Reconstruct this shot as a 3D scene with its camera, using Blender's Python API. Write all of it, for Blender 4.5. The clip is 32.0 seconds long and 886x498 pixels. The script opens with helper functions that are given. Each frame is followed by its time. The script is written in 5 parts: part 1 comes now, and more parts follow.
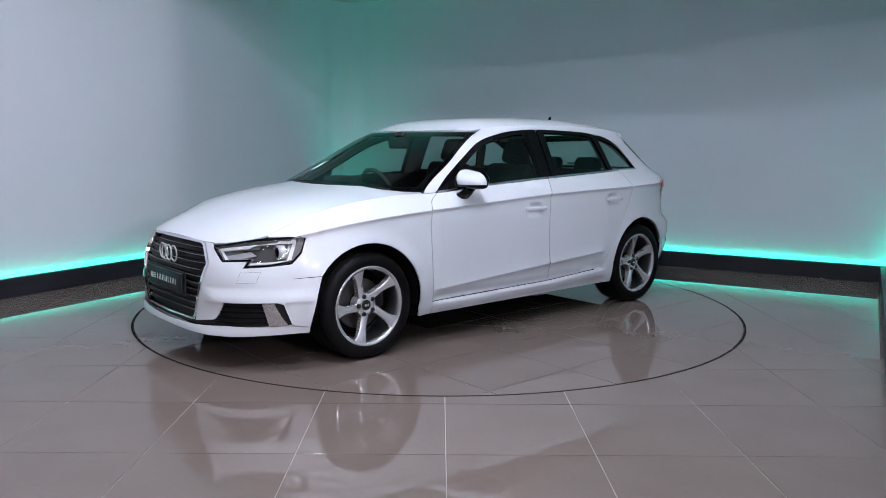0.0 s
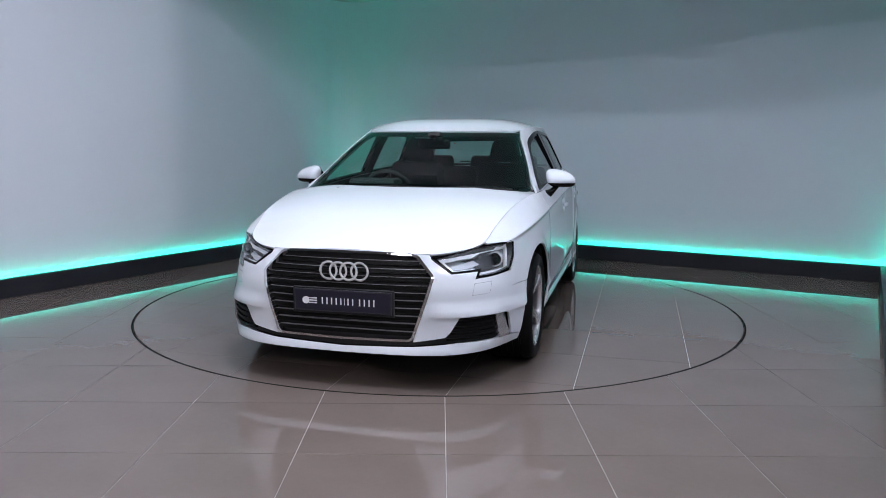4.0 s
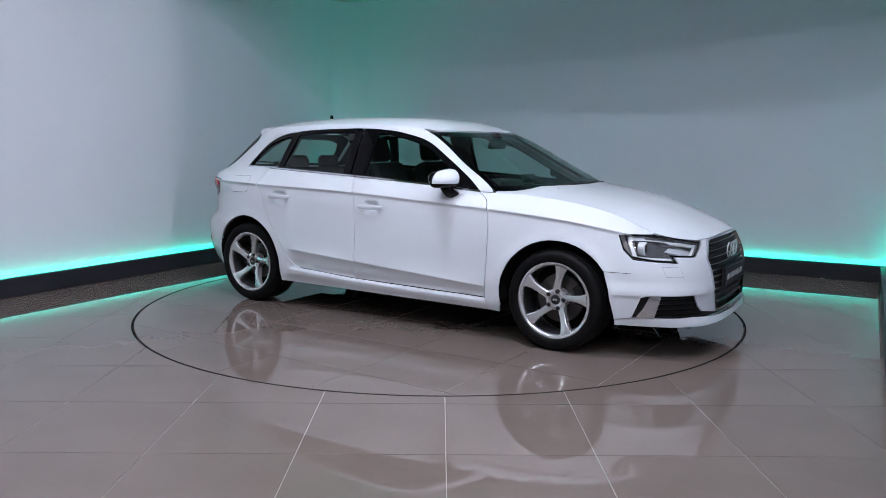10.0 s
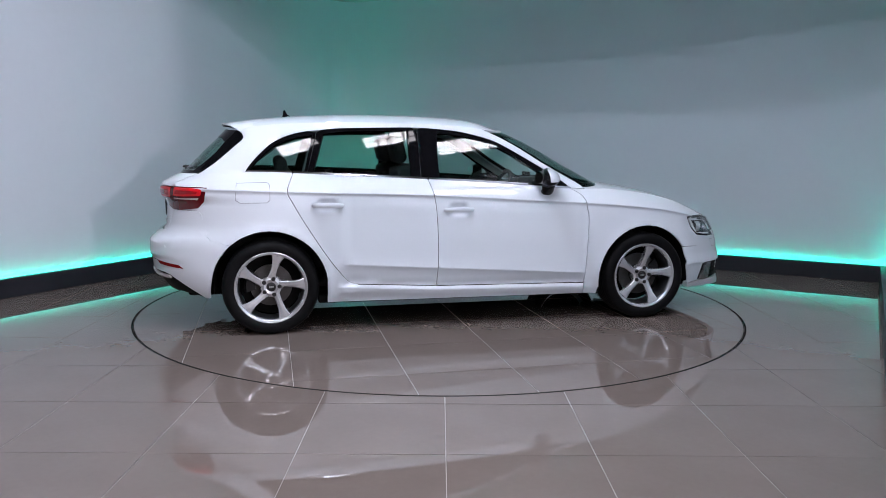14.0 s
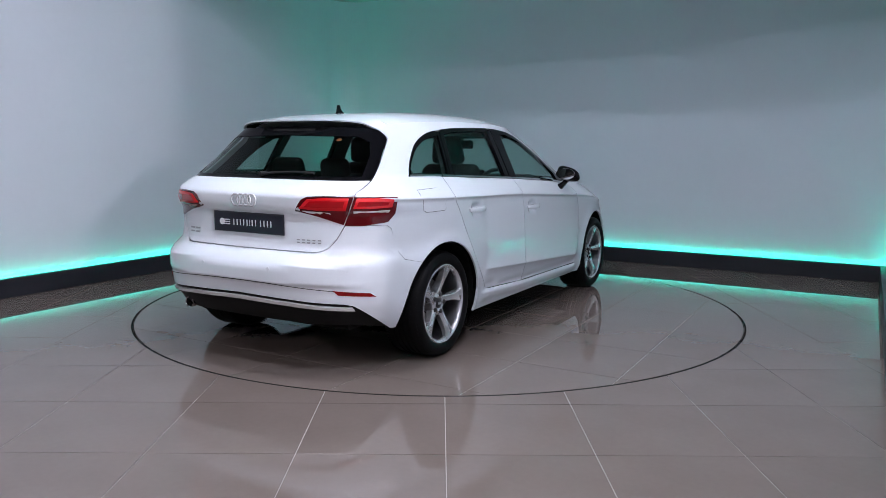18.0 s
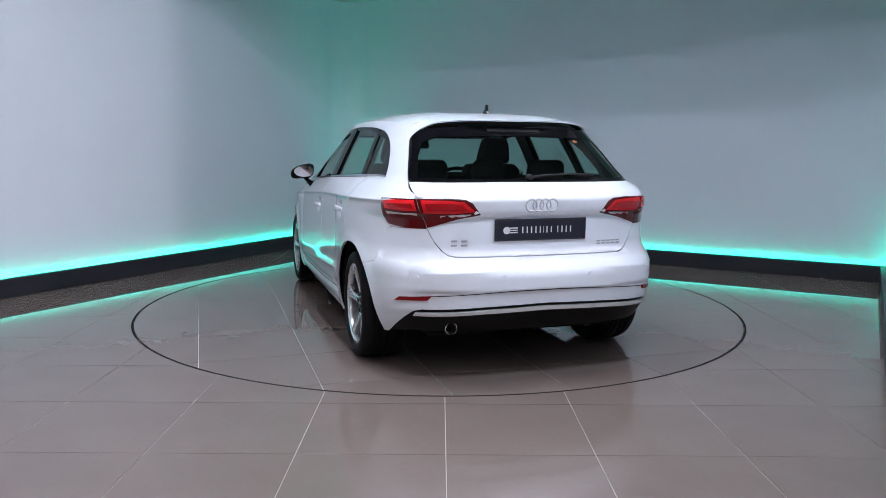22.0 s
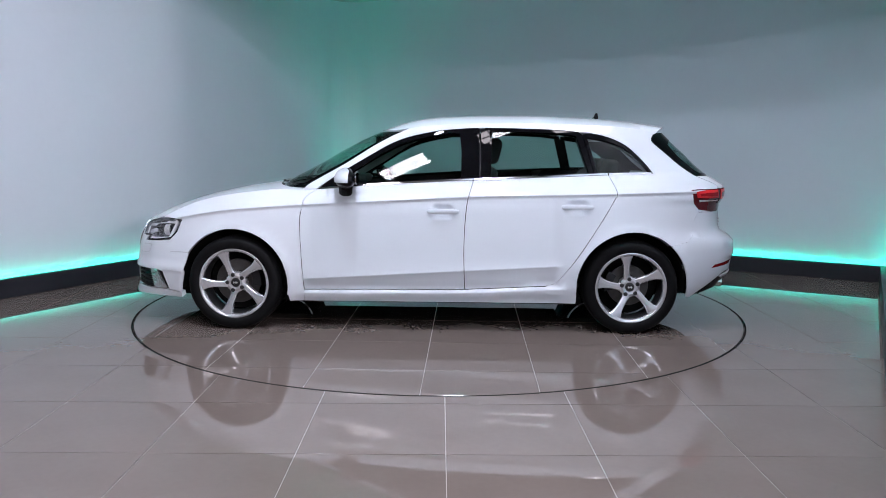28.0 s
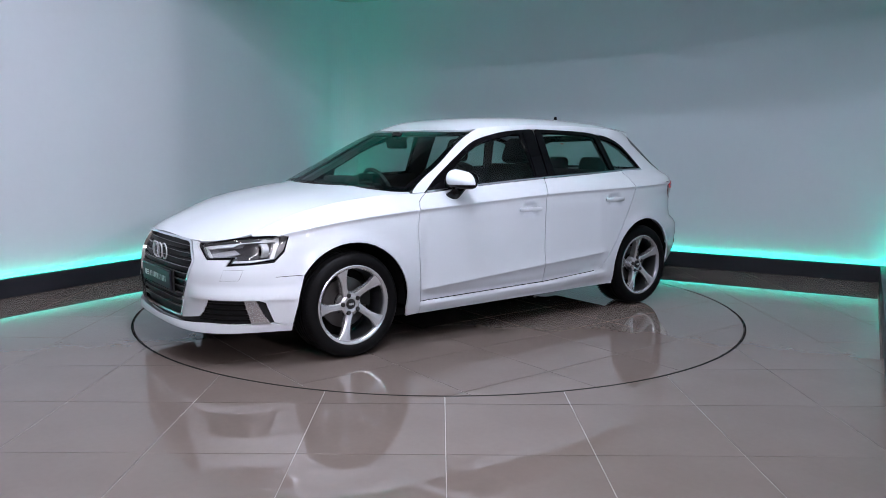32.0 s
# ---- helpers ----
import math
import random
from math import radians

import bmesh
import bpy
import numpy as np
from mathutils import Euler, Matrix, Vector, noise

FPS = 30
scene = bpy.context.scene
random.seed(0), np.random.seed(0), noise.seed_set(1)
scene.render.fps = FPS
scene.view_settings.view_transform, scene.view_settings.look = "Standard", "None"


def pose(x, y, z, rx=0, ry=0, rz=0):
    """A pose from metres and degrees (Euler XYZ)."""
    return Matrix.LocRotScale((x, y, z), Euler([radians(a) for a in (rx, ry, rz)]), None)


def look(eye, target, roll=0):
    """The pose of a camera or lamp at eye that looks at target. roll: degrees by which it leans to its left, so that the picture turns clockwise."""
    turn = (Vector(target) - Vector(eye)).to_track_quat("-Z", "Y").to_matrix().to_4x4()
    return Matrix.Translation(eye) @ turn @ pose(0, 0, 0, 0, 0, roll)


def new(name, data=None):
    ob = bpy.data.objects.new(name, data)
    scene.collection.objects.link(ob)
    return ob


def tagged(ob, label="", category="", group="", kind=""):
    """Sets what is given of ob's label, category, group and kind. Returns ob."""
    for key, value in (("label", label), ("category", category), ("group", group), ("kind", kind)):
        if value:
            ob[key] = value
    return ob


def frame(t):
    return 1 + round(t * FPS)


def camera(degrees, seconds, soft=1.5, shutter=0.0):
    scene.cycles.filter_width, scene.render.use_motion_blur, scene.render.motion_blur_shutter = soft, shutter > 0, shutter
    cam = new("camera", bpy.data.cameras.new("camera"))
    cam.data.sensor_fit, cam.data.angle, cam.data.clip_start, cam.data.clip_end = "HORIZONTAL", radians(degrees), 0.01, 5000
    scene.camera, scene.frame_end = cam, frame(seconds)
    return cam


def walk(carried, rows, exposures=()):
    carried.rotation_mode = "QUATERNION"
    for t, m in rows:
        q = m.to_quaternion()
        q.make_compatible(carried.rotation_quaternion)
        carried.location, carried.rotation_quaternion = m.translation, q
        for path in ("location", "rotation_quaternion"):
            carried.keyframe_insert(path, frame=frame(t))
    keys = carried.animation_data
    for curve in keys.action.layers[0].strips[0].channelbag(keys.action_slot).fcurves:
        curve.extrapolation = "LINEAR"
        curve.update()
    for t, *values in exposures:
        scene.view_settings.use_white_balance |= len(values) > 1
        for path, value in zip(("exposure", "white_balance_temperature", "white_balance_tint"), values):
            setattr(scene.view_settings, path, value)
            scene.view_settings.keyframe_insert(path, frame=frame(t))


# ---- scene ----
cam = camera(60.80, 32.0, soft=0.6)
VIEW = look((0.0, -5.869, 1.228), (0.0210, -0.9143, 0.5559), 0.42)
walk(cam, [(0.0, VIEW), (32.0, VIEW)], [(0, -0.02), (6, -0.03), (13, 0.0), (17, -0.01), (18, 0.01), (19, 0.12), (20.5, 0.16), (28, 0.15), (32, 0.11)])

# ---- light ----
world = bpy.data.worlds.new("world")
scene.world = world
world.use_nodes = True
world.node_tree.nodes["Background"].inputs[0].default_value = (0.75, 0.8, 0.9, 1)
world.node_tree.nodes["Background"].inputs[1].default_value = 0.0
PANEL_POWER = 26.0
SPOT_POWER = 545.0
FLOOD_POWER = 1000.0
STRIP_POWER = 98.0


# ---- materials ----
def material(name, colour, rough=0.5, metal=0.0, vary=0.0, scale=8.0, bump=0.0, bump_scale=60.0, coat=0.0, rough_vary=0.0,
             emit=None, power=0.0, glass=0.0, island=0.0, piece=0.0, coat_rough=0.03, stretch=(1, 1, 1), spec=0.5):
    """A procedural surface: base colour with stains at one scale, grain at a finer one, and fine relief."""
    m = bpy.data.materials.new(name)
    m.use_nodes = True
    nt = m.node_tree
    b = nt.nodes["Principled BSDF"]
    b.inputs["Base Color"].default_value = (*colour, 1)
    b.inputs["Roughness"].default_value = rough
    b.inputs["Metallic"].default_value = metal
    b.inputs["Coat Weight"].default_value = coat
    b.inputs["Coat Roughness"].default_value = coat_rough
    b.inputs["Transmission Weight"].default_value = glass
    b.inputs["Specular IOR Level"].default_value = spec
    if emit:
        b.inputs["Emission Color"].default_value = (*emit, 1)
        b.inputs["Emission Strength"].default_value = power
    if vary or bump or rough_vary or piece:
        tc = nt.nodes.new("ShaderNodeTexCoord")
        mp = nt.nodes.new("ShaderNodeMapping")
        mp.inputs["Scale"].default_value = stretch
        nt.links.new(tc.outputs["Object"], mp.inputs["Vector"])
    if vary or rough_vary or piece:
        big = nt.nodes.new("ShaderNodeTexNoise")
        big.inputs["Scale"].default_value = scale
        big.inputs["Detail"].default_value = 6
        fine = nt.nodes.new("ShaderNodeTexNoise")
        fine.inputs["Scale"].default_value = scale * 14
        fine.inputs["Detail"].default_value = 3
        for n in (big, fine):
            nt.links.new(mp.outputs[0], n.inputs["Vector"])
        add = nt.nodes.new("ShaderNodeMath")
        add.operation = "MULTIPLY_ADD"
        add.inputs[1].default_value = 0.35
        nt.links.new(fine.outputs["Fac"], add.inputs[0])
        nt.links.new(big.outputs["Fac"], add.inputs[2])
        val = add.outputs[0]
        if piece:
            info = nt.nodes.new("ShaderNodeObjectInfo")
            add2 = nt.nodes.new("ShaderNodeMath")
            add2.operation = "MULTIPLY_ADD"
            add2.inputs[1].default_value = piece
            nt.links.new(info.outputs["Random"], add2.inputs[0])
            nt.links.new(val, add2.inputs[2])
            val = add2.outputs[0]
        ramp = nt.nodes.new("ShaderNodeMapRange")
        ramp.inputs["From Min"].default_value = 0.35
        ramp.inputs["From Max"].default_value = 1.0 + piece
        ramp.inputs["To Min"].default_value = 1 - vary
        ramp.inputs["To Max"].default_value = 1 + vary
        nt.links.new(val, ramp.inputs["Value"])
        mul = nt.nodes.new("ShaderNodeMix")
        mul.data_type, mul.blend_type = "RGBA", "MULTIPLY"
        mul.inputs["Factor"].default_value = 1
        mul.inputs[6].default_value = (*colour, 1)
        nt.links.new(ramp.outputs[0], mul.inputs[7])
        nt.links.new(mul.outputs[2], b.inputs["Base Color"])
        if rough_vary:
            rr = nt.nodes.new("ShaderNodeMapRange")
            rr.inputs["From Min"].default_value = 0.4
            rr.inputs["From Max"].default_value = 0.95
            rr.inputs["To Min"].default_value = max(0.01, rough - rough_vary)
            rr.inputs["To Max"].default_value = rough + rough_vary
            nt.links.new(val, rr.inputs["Value"])
            nt.links.new(rr.outputs[0], b.inputs["Roughness"])
    if bump:
        bn = nt.nodes.new("ShaderNodeTexNoise")
        bn.inputs["Scale"].default_value = bump_scale
        bn.inputs["Detail"].default_value = 4
        nt.links.new(mp.outputs[0], bn.inputs["Vector"])
        bp = nt.nodes.new("ShaderNodeBump")
        bp.inputs["Strength"].default_value = min(1.0, bump)
        bp.inputs["Distance"].default_value = 0.002
        nt.links.new(bn.outputs["Fac"], bp.inputs["Height"])
        nt.links.new(bp.outputs[0], b.inputs["Normal"])
    return m


def tinted_glass(name, tint, rough=0.0):
    """Thin glass: a clear sheet that tints what is behind it, with a mirror gloss by Fresnel."""
    m = bpy.data.materials.new(name)
    m.use_nodes = True
    nt = m.node_tree
    nt.nodes.remove(nt.nodes["Principled BSDF"])
    see = nt.nodes.new("ShaderNodeBsdfTransparent")
    see.inputs[0].default_value = (*tint, 1)
    gl = nt.nodes.new("ShaderNodeBsdfGlossy")
    gl.inputs["Roughness"].default_value = rough
    lw = nt.nodes.new("ShaderNodeLayerWeight")
    lw.inputs[0].default_value = 0.5
    p5 = nt.nodes.new("ShaderNodeMath")
    p5.operation = "POWER"
    p5.inputs[1].default_value = 5.0
    nt.links.new(lw.outputs["Facing"], p5.inputs[0])
    fr = nt.nodes.new("ShaderNodeMapRange")
    fr.inputs["To Min"].default_value = 0.05
    nt.links.new(p5.outputs[0], fr.inputs["Value"])
    mx = nt.nodes.new("ShaderNodeMixShader")
    nt.links.new(fr.outputs[0], mx.inputs[0])
    nt.links.new(see.outputs[0], mx.inputs[1])
    nt.links.new(gl.outputs[0], mx.inputs[2])
    nt.links.new(mx.outputs[0], nt.nodes["Material Output"].inputs[0])
    return m


WALL = material("white_wall_paint", (0.635, 0.68, 0.735), 0.6, vary=0.03, scale=1.2, bump=0.12, bump_scale=180)
# For hall surfaces added out of view; dark to hold down bounced fill.
HALL = material("unseen_hall_dark_grey", (0.085, 0.080, 0.078), 0.7, vary=0.05, scale=1.0)
CEIL = material("ceiling_paint", (0.50, 0.51, 0.52), 0.75, vary=0.03, scale=1.5, bump=0.1, bump_scale=150)
PLINTH = material("dark_plinth_laminate", (0.019, 0.020, 0.025), 0.45, vary=0.15, scale=3, rough_vary=0.08, spec=0.35)
TILE = material("grey_brown_polished_tile", (0.160, 0.128, 0.113), 0.010, vary=0.10, scale=2.2, rough_vary=0.005, bump=0.008, bump_scale=9, piece=0.12, spec=0.50)
GROUT = material("pale_grout", (0.36, 0.32, 0.30), 0.8, vary=0.12, scale=5)
SEAM = material("dark_seam", (0.006, 0.006, 0.006), 0.9, spec=0.1)
TEAL = material("teal_led", (0.0, 0.3, 0.25), 0.5, emit=(0.0, 1.0, 0.70), power=STRIP_POWER)
PANEL = material("light_panel_diffuser", (0.8, 0.8, 0.8), 0.4, emit=(1.0, 0.94, 1.02), power=PANEL_POWER)
SPOT = material("round_lamp_glass", (0.8, 0.8, 0.8), 0.4, emit=(0.86, 0.945, 1.14), power=SPOT_POWER)
FLOOD = material("floodlight_glass", (0.8, 0.8, 0.8), 0.4, emit=(1.0, 0.92, 1.03), power=FLOOD_POWER)
METAL_TRIM = material("aluminium_trim", (0.55, 0.55, 0.56), 0.35, metal=1.0)


# ---- mesh helpers ----
def mesh_object(name, verts, faces, mat, parent=None, label="", smooth=False, normals=None):
    me = bpy.data.meshes.new(name)
    me.from_pydata([tuple(map(float, v)) for v in verts], [], [tuple(map(int, f)) for f in faces])
    me.materials.append(mat)
    if smooth or normals is not None:
        me.polygons.foreach_set("use_smooth", [True] * len(me.polygons))
    me.update()
    if normals is not None:
        me.normals_split_custom_set([tuple(map(float, n)) for n in normals])
    ob = new(name, me)
    if parent is not None:
        ob.parent = parent
    if label:
        tagged(ob, label)
    return ob


def part(name, bm, mat, parent, label="", smooth=False):
    """Links a bmesh as one mesh object under a thing or a part."""
    me = bpy.data.meshes.new(name)
    bmesh.ops.recalc_face_normals(bm, faces=bm.faces)
    bm.to_mesh(me)
    bm.free()
    me.materials.append(mat)
    if smooth:
        me.polygons.foreach_set("use_smooth", [True] * len(me.polygons))
        me.set_sharp_from_angle(angle=radians(38))
    ob = new(name, me)
    ob.parent = parent
    if label:
        tagged(ob, label)
    return ob


def box(size, at=(0, 0, 0), bevel=0.0, turn=None, seg=1, bm=None):
    """A box with bevelled edges, in a bmesh."""
    b = bmesh.new()
    bmesh.ops.create_cube(b, size=1)
    bmesh.ops.scale(b, vec=size, verts=b.verts)
    if bevel:
        bmesh.ops.bevel(b, geom=b.edges[:], offset=bevel, segments=seg, profile=0.5, affect="EDGES")
    m = Matrix.Translation(at) @ (turn.to_4x4() if turn is not None else Matrix.Identity(4))
    bmesh.ops.transform(b, matrix=m, verts=b.verts)
    if bm is None:
        return b
    me = bpy.data.meshes.new("t")
    b.to_mesh(me)
    b.free()
    bm.from_mesh(me)
    bpy.data.meshes.remove(me)
    return bm


def lathe(profile, n=48, axis="y", at=(0, 0, 0), closed=False):
    """Turns a profile of (radius, along) about an axis."""
    b = bmesh.new()
    rings = []
    for r, h in profile:
        ring = []
        for i in range(n):
            a = 2 * math.pi * i / n
            ca, sa = r * math.cos(a), r * math.sin(a)
            p = {"y": (ca, h, sa), "z": (ca, sa, h), "x": (h, ca, sa)}[axis]
            ring.append(b.verts.new(Vector(p) + Vector(at)))
        rings.append(ring)
    if closed:
        rings.append(rings[0])
    for r0, r1 in zip(rings, rings[1:]):
        for i in range(n):
            b.faces.new((r0[i], r0[(i + 1) % n], r1[(i + 1) % n], r1[i]))
    return b


def prism(outline, depth, at=(0, 0, 0), bevel=0.0):
    """A flat outline in x, y raised to a depth in z."""
    b = bmesh.new()
    f = b.faces.new([b.verts.new((x, y, 0)) for x, y in outline])
    r = bmesh.ops.extrude_face_region(b, geom=[f])
    bmesh.ops.translate(b, vec=(0, 0, depth), verts=[v for v in r["geom"] if isinstance(v, bmesh.types.BMVert)])
    if bevel:
        bmesh.ops.bevel(b, geom=b.edges[:], offset=bevel, segments=1, profile=0.5, affect="EDGES")
    bmesh.ops.translate(b, vec=at, verts=b.verts)
    return b


def tube(points, radius, n=8):
    """A round bar along points."""
    b = bmesh.new()
    pts = [Vector(p) for p in points]
    rings = []
    for i, p in enumerate(pts):
        d = (pts[min(i + 1, len(pts) - 1)] - pts[max(i - 1, 0)]).normalized()
        s = d.cross(Vector((0, 0, 1)) if abs(d.z) < 0.9 else Vector((1, 0, 0))).normalized()
        t = d.cross(s)
        rings.append([b.verts.new(p + radius * (math.cos(2 * math.pi * k / n) * s + math.sin(2 * math.pi * k / n) * t)) for k in range(n)])
    for r0, r1 in zip(rings, rings[1:]):
        for k in range(n):
            b.faces.new((r0[k], r0[(k + 1) % n], r1[(k + 1) % n], r1[k]))
    for r in (rings[0], rings[-1]):
        b.faces.new(r)
    return b


def spline(*pts):
    """A smooth curve through (x, y) pairs, with no overshoot."""
    xs = np.array([p[0] for p in pts], float)
    ys = np.array([p[1] for p in pts], float)
    h = np.diff(xs)
    d = np.diff(ys) / h
    m = np.zeros(len(xs))
    m[0], m[-1] = d[0], d[-1]
    for i in range(1, len(xs) - 1):
        if d[i - 1] * d[i] > 0:
            w1, w2 = 2 * h[i] + h[i - 1], h[i] + 2 * h[i - 1]
            m[i] = (w1 + w2) / (w1 / d[i - 1] + w2 / d[i])

    def f(x):
        x = np.clip(np.asarray(x, float), xs[0], xs[-1])
        i = np.clip(np.searchsorted(xs, x, side="right") - 1, 0, len(xs) - 2)
        t = (x - xs[i]) / h[i]
        return (ys[i] * (1 + 2 * t) * (1 - t) ** 2 + m[i] * h[i] * t * (1 - t) ** 2
                + ys[i + 1] * t * t * (3 - 2 * t) + m[i + 1] * h[i] * t * t * (t - 1))
    return f


# ---- the room: origin in its far corner, x along the back wall, y towards it ----
ROOM = Matrix.Translation((-1.24, 4.15, 0)) @ Matrix.Rotation(radians(-29.5), 4, "Z")
ROOM_W, CEIL_Z, HALL_Z = 6.25, 3.03, 4.20
PLINTH_H, PLINTH_T = 0.155, 0.05


def room_part(name, bm, mat, label, category, kind="structure", parent=None):
    ob = part(name, bm, mat, parent, "")
    if parent is None:
        ob.matrix_world = ROOM
    return tagged(ob, label, category, kind=kind)


def wall_between(name, x0, y0, x1, y1, z0, z1, label, mat=None):
    return room_part(name, box((abs(x1 - x0), abs(y1 - y0), z1 - z0), ((x0 + x1) / 2, (y0 + y1) / 2, (z0 + z1) / 2)), mat or WALL, label, "wall")


wall_between("wall_back", -0.2, 0.0, ROOM_W + 0.2, 0.2, -0.02, HALL_Z, "plain white painted wall behind the turntable, teal glow at foot")
wall_between("wall_left", -0.2, -13.0, 0.0, 0.0, -0.02, HALL_Z, "plain white painted wall with teal glow at foot")
COVE_R = 0.35


def quarter_round(r0, r1, z0, z1, n=16):
    """A curved bar round the far corner, between two radii about the corner's centre."""
    b = bmesh.new()
    rows = []
    for i in range(n + 1):
        a = math.pi / 2 * (1 + i / n)
        rows.append([b.verts.new((COVE_R + r * math.cos(a), -COVE_R + r * math.sin(a), z)) for r, z in ((r0, z0), (r1, z0), (r1, z1), (r0, z1))])
    for p, q in zip(rows, rows[1:]):
        for i in range(4):
            b.faces.new((p[i], p[(i + 1) % 4], q[(i + 1) % 4], q[i]))
    b.faces.new(rows[0])
    b.faces.new(rows[-1])
    return b


b = quarter_round(COVE_R, COVE_R + 0.14, -0.02, HALL_Z)
room_part("wall_corner", b, WALL, "plain white rounded corner between the two walls", "wall")
wall_between("wall_right", ROOM_W, -6.0, ROOM_W + 0.2, 0.0, -0.02, HALL_Z, "plain white painted return wall with teal glow at foot")
# Unseen walls that close the hall, dark so that little light bounces back.
wall_between("wall_hall_side", ROOM_W + 0.2, -6.2, 13.0, -6.0, -0.02, HALL_Z, "unseen side wall of the hall, kept dark to cut bounce light", HALL)
wall_between("wall_hall_end", -0.2, -13.2, 13.2, -13.0, -0.02, HALL_Z, "unseen end wall of the hall, kept dark to cut bounce light", HALL)


def plinth(name, x0, y0, x1, y1):
    """A dark boxed skirting with a groove along its top for the light strip."""
    b = box((abs(x1 - x0), abs(y1 - y0), PLINTH_H), ((x0 + x1) / 2, (y0 + y1) / 2, PLINTH_H / 2), 0.003)
    return room_part(name, b, PLINTH, "dark grey boxed skirting along the foot of the wall", "skirting")


T = PLINTH_T
plinth("baseboard_back", COVE_R, -T - 0.03, ROOM_W, -0.022)
plinth("baseboard_left", 0.022, -13.0, T + 0.03, -COVE_R)
room_part("baseboard_corner", quarter_round(COVE_R - T - 0.03, COVE_R - 0.022, 0.0, PLINTH_H), PLINTH, "dark grey boxed skirting round the corner", "skirting")
plinth("baseboard_right", ROOM_W - T - 0.03, -6.0, ROOM_W - 0.022, -T - 0.034)


def led_strip(name, x0, y0, x1, y1):
    b = box((max(abs(x1 - x0), 0.010), max(abs(y1 - y0), 0.010), 0.006), ((x0 + x1) / 2, (y0 + y1) / 2, PLINTH_H - 0.024))
    ob = part(name, b, TEAL, None)
    ob.matrix_world = ROOM
    return tagged(ob, "glowing teal light strip tucked behind the dark skirting", "light strip", "light strips")


led_strip("light_strip", COVE_R, -0.010, ROOM_W - 0.02, -0.010)
led_strip("light_strip", 0.010, -9.0, 0.010, -COVE_R)
ob = part("light_strip", quarter_round(COVE_R - 0.015, COVE_R - 0.005, PLINTH_H - 0.027, PLINTH_H - 0.021), TEAL, None)
ob.matrix_world = ROOM
tagged(ob, "glowing teal light strip tucked behind the dark skirting", "light strip", "light strips")
led_strip("light_strip", ROOM_W - 0.010, -0.32, ROOM_W - 0.010, -0.03)

# low ceiling over the alcove, with its curved front edge, and the higher, unseen hall ceiling
b = bmesh.new()
lip = spline((0.0, -3.10), (0.9, -3.06), (1.4, -2.99), (1.85, -2.85), (2.3, -2.76), (4.0, -2.80), (4.8, -2.62), (5.74, -2.33), (ROOM_W, -2.20))
low = [(0.0, 0.0), (ROOM_W, 0.0)] + [(float(x), float(lip(x))) for x in np.linspace(ROOM_W, 0.0, 60)]
f = b.faces.new([b.verts.new((x, y, CEIL_Z)) for x, y in low])
r = bmesh.ops.extrude_face_region(b, geom=[f])
bmesh.ops.translate(b, vec=(0, 0, HALL_Z - CEIL_Z - 0.01), verts=[v for v in r["geom"] if isinstance(v, bmesh.types.BMVert)])
room_part("ceiling", b, CEIL, "plain white lowered ceiling over the turntable alcove", "ceiling")
room_part("ceiling_hall", box((13.4, 13.6, 0.15), (6.5, -6.6, HALL_Z + 0.075)), HALL, "unseen ceiling of the hall, kept dark to cut bounce light", "ceiling")

wall_between("wall_hall_far", 13.0, -13.2, 13.2, -6.0, -0.02, HALL_Z, "unseen far wall of the hall, kept dark to cut bounce light", HALL)


def light_panel(x, y, w, d):
    """A slim ceiling light set askew: metal surround and glowing diffuser with two cross bars."""
    e = new("ceiling_light")
    e.matrix_world = ROOM @ Matrix.Translation((x, y, HALL_Z)) @ Matrix.Rotation(radians(-31), 4, "Z")
    tagged(e, "bright white slim ceiling light switched on; the rear four are added fill", "ceiling light", "ceiling lights")
    fr = box((w + 0.05, 0.025, 0.05), (0, d / 2 + 0.012, -0.026))
    box((w + 0.05, 0.025, 0.05), (0, -d / 2 - 0.012, -0.026), bm=fr)
    box((0.025, d, 0.05), (w / 2 + 0.012, 0, -0.026), bm=fr)
    box((0.025, d, 0.05), (-w / 2 - 0.012, 0, -0.026), bm=fr)
    part("surround", fr, METAL_TRIM, e)
    part("diffuser", box((w, d, 0.01), (0, 0, -0.04)), PANEL, e)
    if w > 0.2:
        part("cross_bar", box((0.020, d, 0.006), (0, 0, -0.050)), METAL_TRIM, e)
        for k in range(1, 4):
            part("cross_bar", box((w, 0.024, 0.006), (0, d * (k / 4 - 0.5), -0.058)), METAL_TRIM, e)
    return e


# First four follow window reflections, the fourth widened; last four are added unseen fill.
for lx, ly, lw, ld in ((3.79, -6.09, 0.25, 0.84), (4.90, -4.99, 0.24, 0.78), (1.87, -6.90, 0.21, 0.55), (5.62, -3.90, 0.30, 1.05), (4.5, -8.5, 0.36, 1.15), (7.4, -7.3, 0.36, 1.15), (5.4, -11.0, 0.32, 1.25), (8.2, -10.4, 0.32, 1.25)):
    light_panel(lx, ly, lw, ld)


